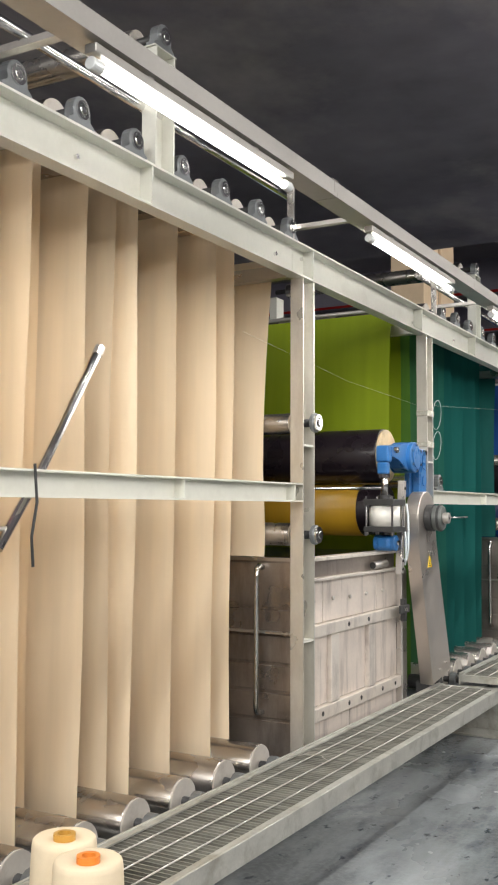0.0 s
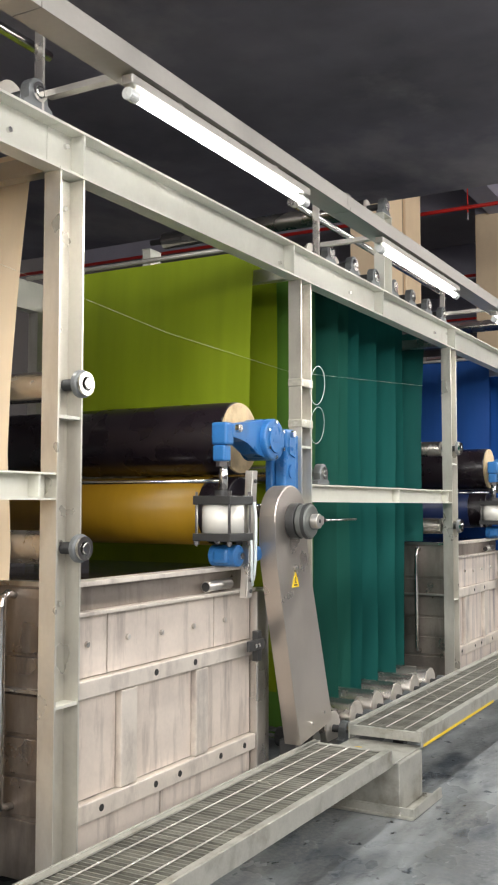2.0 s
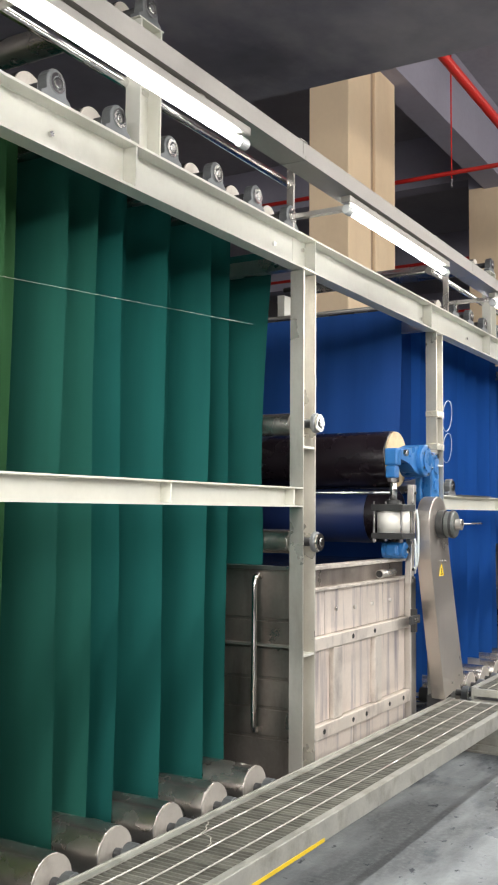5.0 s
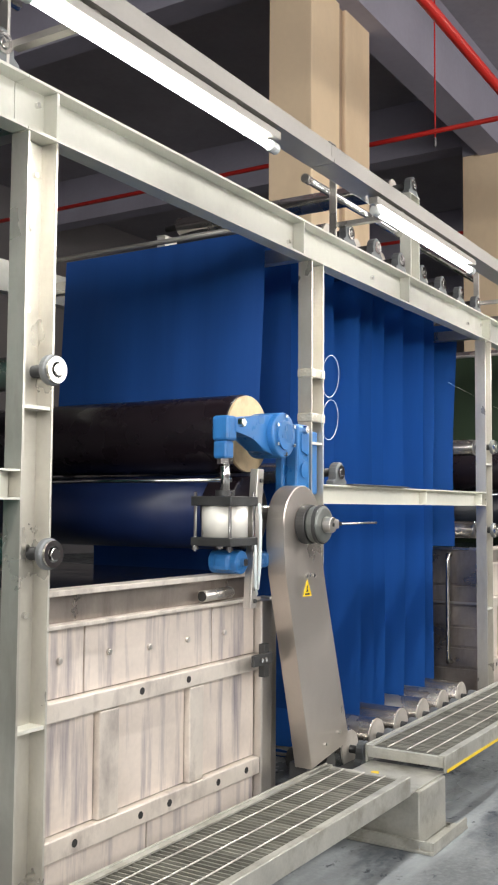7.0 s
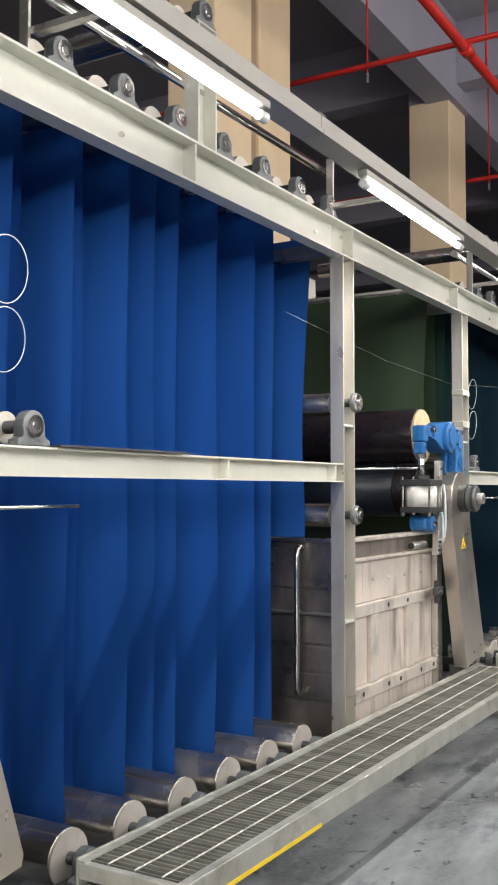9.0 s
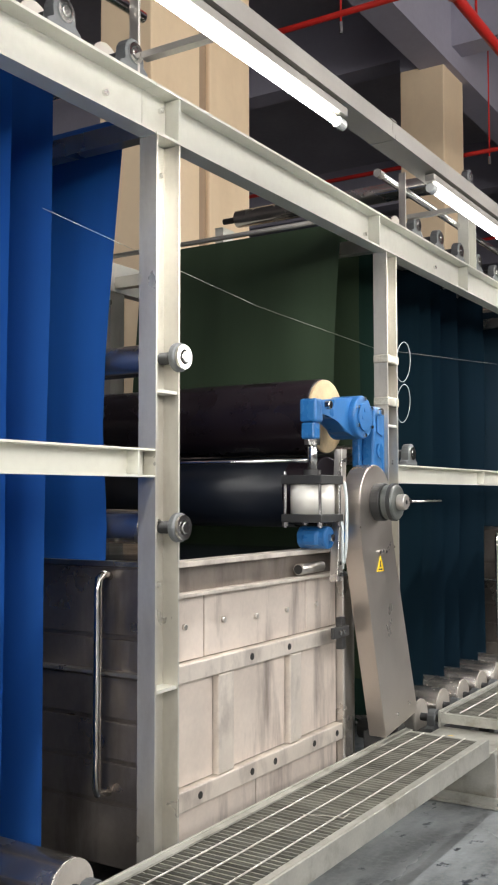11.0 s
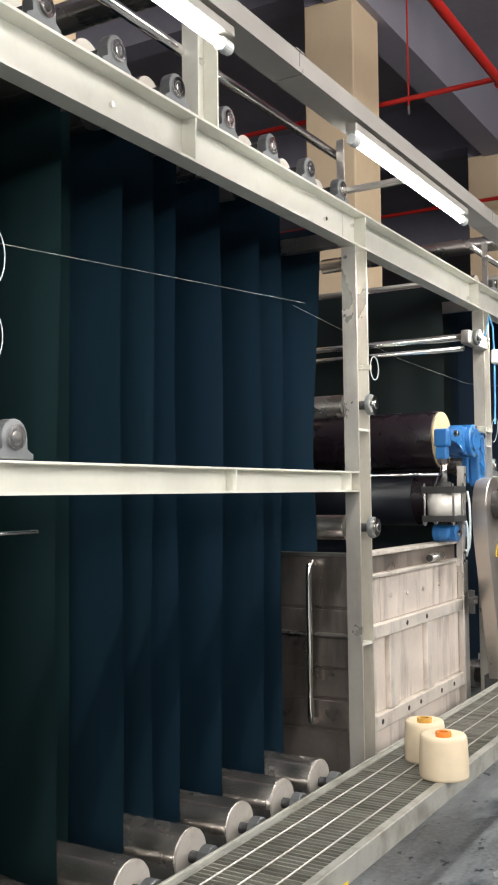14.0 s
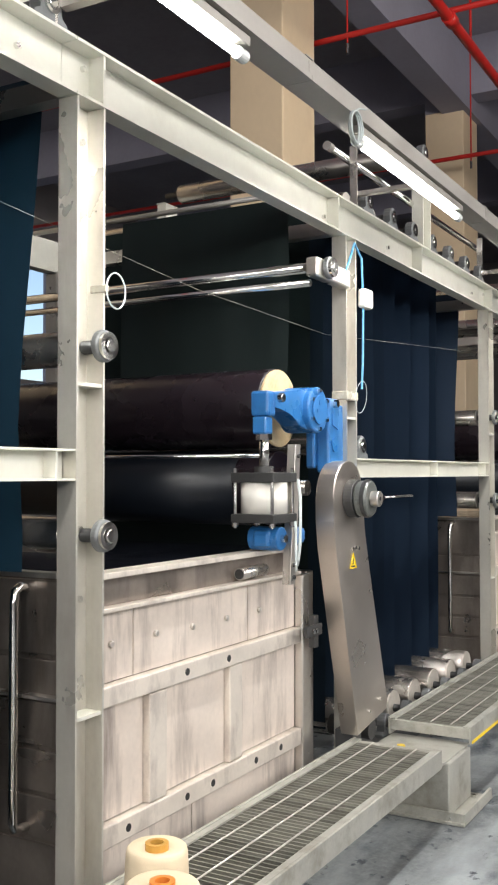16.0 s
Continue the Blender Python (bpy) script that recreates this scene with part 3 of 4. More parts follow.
NAMES = {0: "cream undyed", 1: "teal green dyed", 2: "bright blue dyed", 3: "dark blue-green dyed", 4: "near-black navy dyed"}
DEEP = {1: 0.15, 3: 0.15, 7: 0.14, 9: 0.15}
for k in range(0, 5):
    a = origin(k)
    c0, c1 = Vector(BAY[k][0]), Vector(BAY[k][1])
    mats = [cloth_material("cloth_bay", tuple(c0.lerp(c1, (0.1, 0.5, 0.9, 1.0)[i]))) for i in range(4)]
    j = 0
    for i, c in enumerate(LOW_U):
        for s in (-1, 1):
            u = c + s * 0.101
            up = c + 0.025 + s * 0.1725
            xf = -2.585 - DEEP.get(j, 0.0) - 0.008 * ((j * 7) % 3)
            line = [(c + s * 0.101 * math.sin(q), 0.275 - 0.101 * math.cos(q)) for q in (0.1, 0.6, 1.1)]
            line += [(u, 0.275), (u + 0.025, 3.02)]
            line += [(up - s * 0.0735 * math.cos(q), 3.02 + 0.0735 * math.sin(q)) for q in (0.4, 0.8, 1.2, 1.55)]
            sheet(NAMES[k] + " cloth hanging between upper and lower rollers", a, line, xf, mats[min(3, j // 2)], "cloth of one bay")
            j += 1
    # cloth over the last top roller, down past the inlet rollers
    wet = cloth_material("cloth_inlet", tuple(c1 * 0.95), 0.42, 0.4, 0.08)
    sheet(NAMES[k] + " cloth leading down into the next dye tank", a, [(PITCH - 0.035, 1.28), (PITCH - 0.030, 1.40), (PITCH - 0.05, 1.75), (PITCH - 0.034, 2.0), (PITCH + 0.06, 2.93)], -2.53, wet, "inlet cloth", wave=0.003)
    if k > 0:
        ex = cloth_material("cloth_outlet", EXIT[k], 0.6, 0.25, 0.1)
        sheet(NAMES[k].split()[0] + " freshly dyed cloth rising from the squeeze rollers", a, [(1.625 + ARM[k], 1.90), (1.77, 2.93)], -2.49, ex, "outlet cloth", wave=0.008, x_back=-3.48 if k == 4 else -3.8)
        gb = thing("guide_bar", (0, a, 0), "thin steel guide bar along the top of the outlet cloth", "bar", "guide bars")
        part("bar", cyl((-4.1, 1.77, 2.955), (-2.36, 1.77, 2.955), 0.014, seg=12), M_TRAY, gb, smooth=True)
        sheet(NAMES[k].split()[0] + " freshly dyed cloth behind the frame post", a, [(2.22, 0.5), (2.22, 3.02)], -2.60, cloth_material("cloth_outlet_b", tuple(Vector(EXIT[k]) * 0.9)), "outlet cloth")
    if k == 0:
        sheet("cream undyed cloth hanging between upper and lower rollers", a, [(2.22, 0.5), (2.22, 3.02)], -2.60, mats[0], "cloth of one bay")


# ---- dye tanks ----
TX = -2.35
def tank(k, mat):
    a = origin(k)
    dt = {3: -0.05, 4: 0.09}.get(k, 0.0)
    t = thing("dye_tank", (0, a, 0), "stained stainless steel dye tank with riveted ribs", "dye tank", "dye tanks")
    y0, y1 = 0.085, 1.47 + dt
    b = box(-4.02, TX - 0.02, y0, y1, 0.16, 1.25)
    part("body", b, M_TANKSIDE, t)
    # upper trough between two flanges
    part("top_flange", box(TX - 0.05, TX + 0.03, y0, y1, 1.251, 1.272, bevel=0.003), M_RIB, t)
    part("top_flange", box(-4.02, TX - 0.055, y0, y0 + 0.05, 1.2505, 1.268), M_STEEL, t)
    part("lower_flange", box(TX - 0.019, TX + 0.03, y0, y1, 1.140, 1.156, bevel=0.003), M_RIB, t)
    part("dye_bath", box(-3.98, TX - 0.056, y0 + 0.055, y1 - 0.02, 1.2505, 1.264), M_BATH, t, "dark still dye bath")
    # face plates
    for p0, p1, z0, z1 in ((y0, 0.33, 0.905, 1.138), (0.334, 1.13, 0.905, 1.138), (1.134, y1, 0.905, 1.138), (y0, 0.39, 0.455, 0.832), (0.50, 0.94, 0.455, 0.832), (1.04, y1, 0.455, 0.832), (y0, 0.7, 0.2, 0.375), (0.704, y1, 0.2, 0.375)):
        part("panel", box(TX - 0.019, TX - 0.006, p0 + 0.002, p1 - 0.002, z0, z1, bevel=0.003), mat, t)
    for z0, z1, tilt in ((0.834, 0.902, 0), (0.378, 0.452, 0)):
        rb = part("rib", box(TX - 0.018, TX + 0.028, y0, y1, z0, z1, bevel=0.005), M_RIB, t)
        for u in (0.26, 0.62, 0.80, 1.14, 1.36) if z0 < 0.6 else (0.62, 0.92):
            part("bolt_hole", cyl((TX + 0.024, u, (z0 + z1) / 2), (TX + 0.0295, u, (z0 + z1) / 2), 0.014, seg=12), M_INK, rb)
    for u0, u1 in ((0.392, 0.498), (0.942, 1.038)):
        part("stiffener", prism([(u0, 0.455), (u1, 0.455), (u1, 0.831), (u0, 0.831)], TX - 0.018, TX + 0.022, bevel=0.006), M_RIB, t)
    for u in (0.2, 0.46, 0.70, 0.95, 1.22):
        part("rivet", cyl((TX - 0.007, u, 1.03 - 0.01 * (u > 0.6)), (TX + 0.006, u, 1.03 - 0.01 * (u > 0.6)), 0.012, seg=10, bevel=0.003), M_STEEL, t)
    # outlet stub under the top flange
    st = part("outlet_pipe", cyl((TX + 0.006, 1.04, 1.186), (TX + 0.006, 1.25, 1.190), 0.025, seg=18), M_STEEL, t, smooth=True)
    part("pipe_mouth", cyl((TX + 0.006, 1.0375, 1.186), (TX + 0.006, 1.0405, 1.186), 0.021, seg=16), M_INK, st)
    part("drain_pipe", cyl((TX - 0.0, y0 + 0.03, 0.19), (TX - 0.0, y1 - 0.1, 0.19), 0.045, seg=16), M_STEEL, t, smooth=True)
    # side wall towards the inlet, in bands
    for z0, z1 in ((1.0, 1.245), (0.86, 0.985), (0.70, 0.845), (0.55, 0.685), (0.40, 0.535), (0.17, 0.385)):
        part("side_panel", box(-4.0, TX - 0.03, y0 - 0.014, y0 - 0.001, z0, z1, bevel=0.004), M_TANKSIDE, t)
    part("side_ledge", box(-4.0, TX - 0.03, y0 - 0.05, y0 - 0.0145, 0.86, 0.872), M_STEEL, t)
    hp = [(-2.60, y0 - 0.01, 1.215), (-2.60, y0 - 0.05, 1.225), (-2.60, y0 - 0.075, 1.21), (-2.60, y0 - 0.08, 1.17), (-2.60, y0 - 0.08, 0.46), (-2.60, y0 - 0.075, 0.44), (-2.60, y0 - 0.01, 0.43)]
    part("grab_pipe", tube(hp, 0.016, seg=10), M_CHROME, t, smooth=True)
    # legs at the outlet side
    part("leg", box(TX - 0.06, TX + 0.035, 1.475 + dt, 1.565 + dt, 0.0, 1.138, bevel=0.008), M_STEEL, t)
    part("leg", box(TX - 0.10, TX - 0.02, 1.63 + dt, 1.70 + dt, 0.0, 1.138, bevel=0.008), M_STEEL, t)
    for u in (0.2, 1.3):
        for x in (-2.5, -3.9):
            part("foot", box(x - 0.05, x + 0.05, u - 0.05, u + 0.05, 0.0, 0.16), M_DARK, t)
    return t


for k in range(1, 6):
    tank(k, M_TANK_BLUE if k == 2 else M_TANK)


# ---- squeeze rollers and drives ----
def squeeze(k):
    a = origin(k) + ARM.get(k, 0.05)
    r = thing("squeeze_roller", (0, a, 0), "black rubber squeeze roller with a tan end face", "roller", "squeeze rollers")
    part("barrel", cyl((-4.0, 1.435, 1.895), (-2.44, 1.435, 1.895), 0.183, seg=48, bevel=0.008), M_BLACK, r, smooth=True)
    e = part("end_face", cyl((-2.44, 1.435, 1.895), (-2.425, 1.435, 1.895), 0.178, seg=48, bevel=0.004), M_TAN, r)
    part("hub_cap", cyl((-2.425, 1.435, 1.895), (-2.41, 1.435, 1.895), 0.06, seg=24), M_DARK, e)
    part("shaft", cyl((-4.15, 1.435, 1.895), (-2.30, 1.435, 1.895), 0.035, seg=16), M_ROLL, r, smooth=True)
    lo = thing("dip_roller", (0, a, 0), "lower squeeze roller wrapped in wet dyed cloth", "roller", "lower squeeze rollers")
    part("barrel", cyl((-4.0, 1.47, 1.53), (-2.44, 1.47, 1.53), 0.172, seg=48, bevel=0.008), M_BLACK, lo, smooth=True)
    part("wrapped_cloth", cyl((-3.95, 1.47, 1.53), (-2.60, 1.47, 1.53), 0.176, seg=48), cloth_material("cloth_wet", BATH.get(k, BATH[4]), 0.35, 0.4, 0.0), lo, smooth=True)
    part("shaft", cyl((-4.15, 1.47, 1.53), (-2.30, 1.47, 1.53), 0.035, seg=16), M_ROLL, lo, smooth=True)
    tr = thing("tie_rod", (0, a, 0), "thin bright steel rod between the squeeze rollers", "rod", "tie rods")
    part("rod", cyl((-4.1, 1.22, 1.675), (-2.38, 1.22, 1.675), 0.010, seg=10), M_CHROME, tr, smooth=True)
    return r


def pressure_arm(a):
    t = thing("pressure_arm", (0, a, 0), "blue enamelled cast pressure arm bolted to the frame post", "machine arm", "pressure arms")
    cy, cz = 1.385, 1.878
    out = [(cy + 0.075 * math.cos(s), cz + 0.10 * math.sin(s)) for s in np.linspace(1.9, -1.9, 13)]
    arm = out + [(cy - 0.12, cz - 0.075), (cy - 0.22, cz - 0.02), (cy - 0.30, cz - 0.005), (cy - 0.36, cz - 0.01), (cy - 0.36, cz + 0.055), (cy - 0.25, cz + 0.065)]
    part("arm", prism(arm, -2.33, -2.235, bevel=0.008), M_BLUE, t)
    hub = part("hub", cyl((-2.36, cy, cz), (-2.205, cy, cz), 0.102, seg=36, bevel=0.008), M_BLUE, t)
    part("hub_cover", cyl((-2.205, cy, cz), (-2.195, cy, cz), 0.066, seg=32, bevel=0.003), M_BLUE, hub)
    part("cast_mark", box(-2.195, -2.1925, cy - 0.035, cy + 0.035, cz - 0.014, cz + 0.002), M_BLUE, hub)
    part("cast_mark", box(-2.195, -2.1925, cy - 0.012, cy + 0.012, cz + 0.022, cz + 0.042), M_BLUE, hub)
    for i in range(6):
        s = math.pi / 6 + i * math.pi / 3
        part("bolt", cyl((-2.205, cy + 0.085 * math.cos(s), cz + 0.085 * math.sin(s)), (-2.192, cy + 0.085 * math.cos(s), cz + 0.085 * math.sin(s)), 0.009, seg=6), M_CHROME, hub)
    cl = part("clevis", box(-2.325, -2.24, cy - 0.405, cy - 0.335, cz - 0.045, cz + 0.06, bevel=0.012), M_BLUE, t)
    part("clevis_stem", box(-2.318, -2.25, cy - 0.405, cy - 0.345, cz - 0.12, cz - 0.0455, bevel=0.01), M_BLUE, cl)
    part("clevis_pin", cyl((-2.215, cy - 0.36, cz + 0.03), (-2.19, cy - 0.36, cz + 0.03), 0.019, seg=12, bevel=0.003), M_CHROME, cl)
    br = part("bracket", box(-2.30, -2.235, 1.56, 1.68, 1.60, 1.945, bevel=0.012), M_BLUE, t)
    part("bracket_web", box(-2.345, -2.301, 1.54, 1.885, 1.62, 1.93, bevel=0.01), M_BLUE, br)
    part("raised_rib", prism([(1.59, 1.82), (1.65, 1.80), (1.65, 1.90), (1.59, 1.90)], -2.2345, -2.2285, bevel=0.002), M_BLUE, br)
    part("round_boss", cyl((-2.2345, 1.62, 1.73), (-2.2275, 1.62, 1.73), 0.036, seg=24), M_BLUE, br)
    part("bolt", cyl((-2.2345, 1.62, 1.92), (-2.214, 1.62, 1.92), 0.018, seg=6), M_CHROME, br)
    # lower pivot arm
    lw = part("lower_arm", box(-2.335, -2.245, 1.00, 1.34, 1.29, 1.362, bevel=0.02), M_BLUE, t)
    part("lower_pivot", cyl((-2.36, 1.06, 1.326), (-2.22, 1.06, 1.326), 0.05, seg=24, bevel=0.006), M_BLUE, lw)
    part("pivot_bolt", cyl((-2.22, 1.06, 1.326), (-2.2, 1.06, 1.326), 0.017, seg=8), M_CHROME, lw)
    return t


def air_cylinder(a):
    t = thing("air_cylinder", (0, a, 0), "white pneumatic cylinder between dark end plates with a chrome piston rod", "pneumatic cylinder", "air cylinders")
    x0, x1, y0, y1 = -2.385, -2.185, 0.92, 1.13
    part("end_plate", box(x0, x1, y0, y1, 1.56, 1.60, bevel=0.004), M_DARK, t)
    part("end_plate", box(x0, x1, y0, y1, 1.395, 1.430, bevel=0.004), M_DARK, t)
    part("cylinder_barrel", cyl(((x0 + x1) / 2, (y0 + y1) / 2, 1.4305), ((x0 + x1) / 2, (y0 + y1) / 2, 1.5595), 0.097, seg=36), M_WHITE, t, smooth=True)
    for x in (x0 + 0.014, x1 - 0.014):
        for y in (y0 + 0.014, y1 - 0.014):
            part("tie_bolt", cyl((x, y, 1.372), (x, y, 1.618), 0.007, seg=8), M_CHROME, t)
            part("nut", cyl((x, y, 1.378), (x, y, 1.3945), 0.013, seg=6), M_CHROME, t)
    cx, cy = (x0 + x1) / 2, (y0 + y1) / 2
    part("collar", cyl((cx, cy, 1.60), (cx, cy, 1.625), 0.04, seg=20), M_DARK, t)
    part("piston_rod", cyl((cx, cy, 1.60), (cx, cy, 1.775), 0.021, seg=16), M_CHROME, t, smooth=True)
    part("rod_nut", cyl((cx, cy, 1.735), (cx, cy, 1.772), 0.034, seg=6), M_CHROME, t)
    hs = [(x1 + 0.01, y1 - 0.01, 1.57 - 0.0 * i) for i in range(1)] + [(x1 + 0.025, y1 - 0.02, 1.5), (x1 + 0.03, y1 - 0.03, 1.40), (x1 + 0.03, y1 - 0.035, 1.30), (x1 + 0.02, y1 - 0.03, 1.24), (x1 + 0.0, y1 - 0.0, 1.215), (x1 - 0.02, y1 + 0.03, 1.22)]
    part("hose", tube(hs, 0.007), M_PLASTIC, t, "clear plastic air hose")
    hs2 = [(x1 + 0.006, y1 - 0.03, 1.395), (x1 + 0.02, y1 - 0.05, 1.36), (x1 + 0.022, y1 - 0.055, 1.28), (x1 + 0.015, y1 - 0.04, 1.22), (x1 - 0.005, y1 + 0.0, 1.19)]
    part("hose", tube(hs2, 0.006), M_PLASTIC, t, "clear plastic air hose")
    st = part("strut", prism([(1.118, 1.13), (1.166, 1.13), (1.221, 1.72), (1.173, 1.72)], -2.222, -2.212, bevel=0.002), M_STEEL, t)
    part("strut_edge", prism([(1.118, 1.13), (1.124, 1.13), (1.179, 1.72), (1.173, 1.72)], -2.25, -2.2225), M_STEEL, st)
    for z in (1.16, 1.21, 1.67):
        part("bolt", cyl((-2.212, 1.142 + 0.093 * (z - 1.13), z), (-2.203, 1.142 + 0.093 * (z - 1.13), z), 0.009, seg=8), M_DARK, st)
    return t


def chain_guard(a):
    t = thing("chain_guard", (0, a, 0), "brushed stainless chain guard with a black rotary hub", "machine cover", "chain guards")
    cy, cz, r = 1.55, 1.485, 0.170
    arc = [(cy + r * math.cos(s), cz + r * math.sin(s)) for s in np.linspace(math.pi * 1.02, -0.12, 19)]
    out = arc + [(1.735, 1.33), (1.785, 1.16), (2.02, 0.46), (2.012, 0.425), (1.645, 0.372), (1.40, 1.26), (1.382, 1.38)]
    part("cover", prism(out, -2.255, -2.165, bevel=0.005), M_CASE, t)
    hub = part("hub_seal", cyl((-2.165, cy + 0.01, cz - 0.005), (-2.118, cy + 0.01, cz - 0.005), 0.088, seg=36, bevel=0.004), M_DARK, t)
    part("hub_body", cyl((-2.118, cy + 0.01, cz - 0.005), (-2.055, cy + 0.01, cz - 0.005), 0.082, seg=36, bevel=0.01), M_HUBGREY, hub)
    part("hub_clamp", ring((-2.075, cy + 0.01, cz - 0.005), (1, 0, 0), 0.088, 0.081, 0.016), M_DARK, hub)
    nt = part("hub_nut", cyl((-2.055, cy + 0.01, cz - 0.005), (-2.015, cy + 0.01, cz - 0.005), 0.036, seg=20, bevel=0.004), M_STEEL, t)
    part("nut_bore", cyl((-2.015, cy + 0.01, cz - 0.005), (-2.0135, cy + 0.01, cz - 0.005), 0.010, seg=10), M_INK, nt)
    fit = part("fitting", box(-2.09, -2.055, cy + 0.092, cy + 0.15, cz - 0.025, cz + 0.018, bevel=0.006), M_STEEL, t)
    part("fitting_nut", cyl((-2.072, cy + 0.15, cz - 0.003), (-2.072, cy + 0.18, cz - 0.003), 0.016, seg=6), M_CHROME, fit)
    part("sensor_rod", cyl((-2.072, cy + 0.18, cz - 0.003), (-2.072, cy + 0.59, cz - 0.003), 0.0055, seg=10), M_CHROME, t, smooth=True)
    for u, z in ((1.53, 1.245), (1.56, 1.25), (1.60, 1.245), (1.72, 0.46), (1.86, 0.49)):
        part("bolt", cyl((-2.165, u + 0.05, z), (-2.156, u + 0.05, z), 0.009, seg=8), M_CHROME, t)
    # yellow warning triangle
    wz, wy = 1.185, 1.592
    tri = part("warning_label", prism([(wy - 0.037, wz - 0.03), (wy + 0.037, wz - 0.03), (wy, wz + 0.042)], -2.1648, -2.1632, bevel=0.004), M_YELLOW, t, "yellow triangular warning label")
    part("symbol", prism([(wy - 0.005, wz + 0.018), (wy + 0.005, wz + 0.018), (wy + 0.003, wz), (wy + 0.010, wz - 0.010), (wy - 0.010, wz - 0.010), (wy - 0.003, wz)], -2.1632, -2.1626), M_INK, tri)
    part("symbol_line", box(-2.1632, -2.1626, wy - 0.021, wy + 0.021, wz - 0.024, wz - 0.017), M_INK, tri)
    # clamp towards the tank leg
    cp = part("clamp", box(-2.262, -2.244, 1.27, 1.425, 0.87, 0.92, bevel=0.004), M_DARK, t)
    part("clamp_plate", box(-2.295, -2.2625, 1.385, 1.425, 0.81, 0.955, bevel=0.004), M_DARK, cp)
    for u in (1.32, 1.35):
        part("bolt", cyl((-2.244, u, 0.895), (-2.232, u, 0.895), 0.010, seg=6), M_CHROME, cp)
    part("lower_shaft", cyl((-2.42, 1.9, 0.34), (-2.2, 1.9, 0.34), 0.05, seg=20), M_DARK, t)
    part("support_foot", box(-2.29, -2.2, 1.66, 1.76, 0.0, 0.385), M_DARK, t)
    return t


for k in range(1, 6):
    squeeze(k)
pa, ac, cg = pressure_arm(origin(1) + ARM[1]), air_cylinder(origin(1) + ARM[1]), chain_guard(origin(1))
for k in range(2, 6):
    copy_thing(pa, pose(0, origin(k) + ARM.get(k, 0.05), 0))
    copy_thing(ac, pose(0, origin(k) + ARM.get(k, 0.05), 0))
    copy_thing(cg, pose(0, origin(k) + DRIVE.get(k, 0.0), 0))


# ---- walkways ----
WX0, WX1, WZ = -2.205, -1.775, 0.35
def walkway(a, y0, y1):
    w = thing("walkway", (0, a, 0), "worn galvanised grating walkway with pale edge frame", "walkway", "walkways")
    t = 0.038
    part("edge_frame", box(WX1 - 0.012, WX1, y0, y1, WZ - 0.085, WZ, bevel=0.003), M_GALV, w)
    part("edge_top", box(WX1 - t, WX1 - 0.0125, y0, y1, WZ - 0.008, WZ - 0.001), M_GALV, w)
    part("edge_frame", box(WX0, WX0 + 0.012, y0, y1, WZ - 0.085, WZ + 0.004, bevel=0.003), M_GALV, w)
    part("edge_top", box(WX0 + 0.0125, WX0 + t, y0, y1, WZ - 0.008, WZ - 0.001), M_GALV, w)
    part("end_frame", box(WX0 + 0.0125, WX1 - 0.0125, y0, y0 + 0.03, WZ - 0.06, WZ - 0.0085, bevel=0.003), M_GALV, w)
    part("end_frame", box(WX0 + 0.0125, WX1 - 0.0125, y1 - 0.03, y1, WZ - 0.06, WZ - 0.0085, bevel=0.003), M_GALV, w)
    if a > 2:
        part("warning_stripe", box(WX1 + 0.0005, WX1 + 0.0025, y0 + 0.02, y0 + (1.4 if a < 6 else 0.9), WZ - 0.0845, WZ - 0.070), M_YELLOW, w, "yellow painted lower edge")
    for x in (WX0 + 0.11, WX0 + 0.215, WX0 + 0.32):
        part("twisted_rod", cyl((x, y0 + 0.03, WZ - 0.004), (x, y1 - 0.03, WZ - 0.005), 0.0036, seg=6), M_ROD, w)
    part("cross_tube", box(WX0 + 0.0125, WX1 - 0.0125, y0 + 0.9, y0 + 0.95, WZ - 0.085, WZ - 0.045), M_GALV, w)
    part("cross_tube", box(WX0 + 0.0125, WX1 - 0.0125, y1 - 0.95, y1 - 0.9, WZ - 0.085, WZ - 0.045), M_GALV, w)
    me = None
    n = int((y1 - y0 - 0.06) / 0.030)
    for i in range(n):
        y = y0 + 0.045 + i * (y1 - y0 - 0.09) / (n - 1)
        if me is None:
            o = part("grating_bar", box(WX0 + 0.013, WX1 - 0.013, -0.0028, 0.0028, WZ - 0.036, WZ - 0.0090), M_GRATE, w)
            me = o.data
        else:
            o = new("grating_bar", me)
            o.parent = w
        o.location = (0, y, 0)
    return w


def pedestal(a):
    p = thing("walkway_pedestal", (0, a, 0), "galvanised steel box pedestal under the walkway ends", "pedestal", "walkway pedestals")
    part("top_plate", box(WX0 + 0.01, WX1 - 0.02, 1.82, 2.36, WZ - 0.094, WZ - 0.0855, bevel=0.002), M_GALV, p)
    part("column", box(WX0 + 0.12, WX1 - 0.004, 1.99, 2.33, 0.016, WZ - 0.0945, bevel=0.006), M_GALV, p)
    part("base_plate", box(WX0 + 0.04, WX1 + 0.085, 1.93, 2.39, 0.002, 0.016, bevel=0.002), M_GALV, p)
    part("base_lip", box(WX1 + 0.072, WX1 + 0.084, 1.94, 2.38, 0.0165, 0.055), M_GALV, p)
    part("base_lip", box(WX0 + 0.05, WX1 + 0.07, 1.94, 1.952, 0.0165, 0.055), M_GALV, p)
    part("yellow_cap", cyl((-2.06, 2.12, WZ - 0.0850), (-2.06, 2.12, WZ - 0.072), 0.02, seg=12), M_YELLOW, p)
    for y in (1.95, 2.31):
        part("bolt", cyl((WX1 + 0.015, y, 0.0125), (WX1 + 0.015, y, 0.032), 0.012, seg=6), M_CHROME, p)
    return p


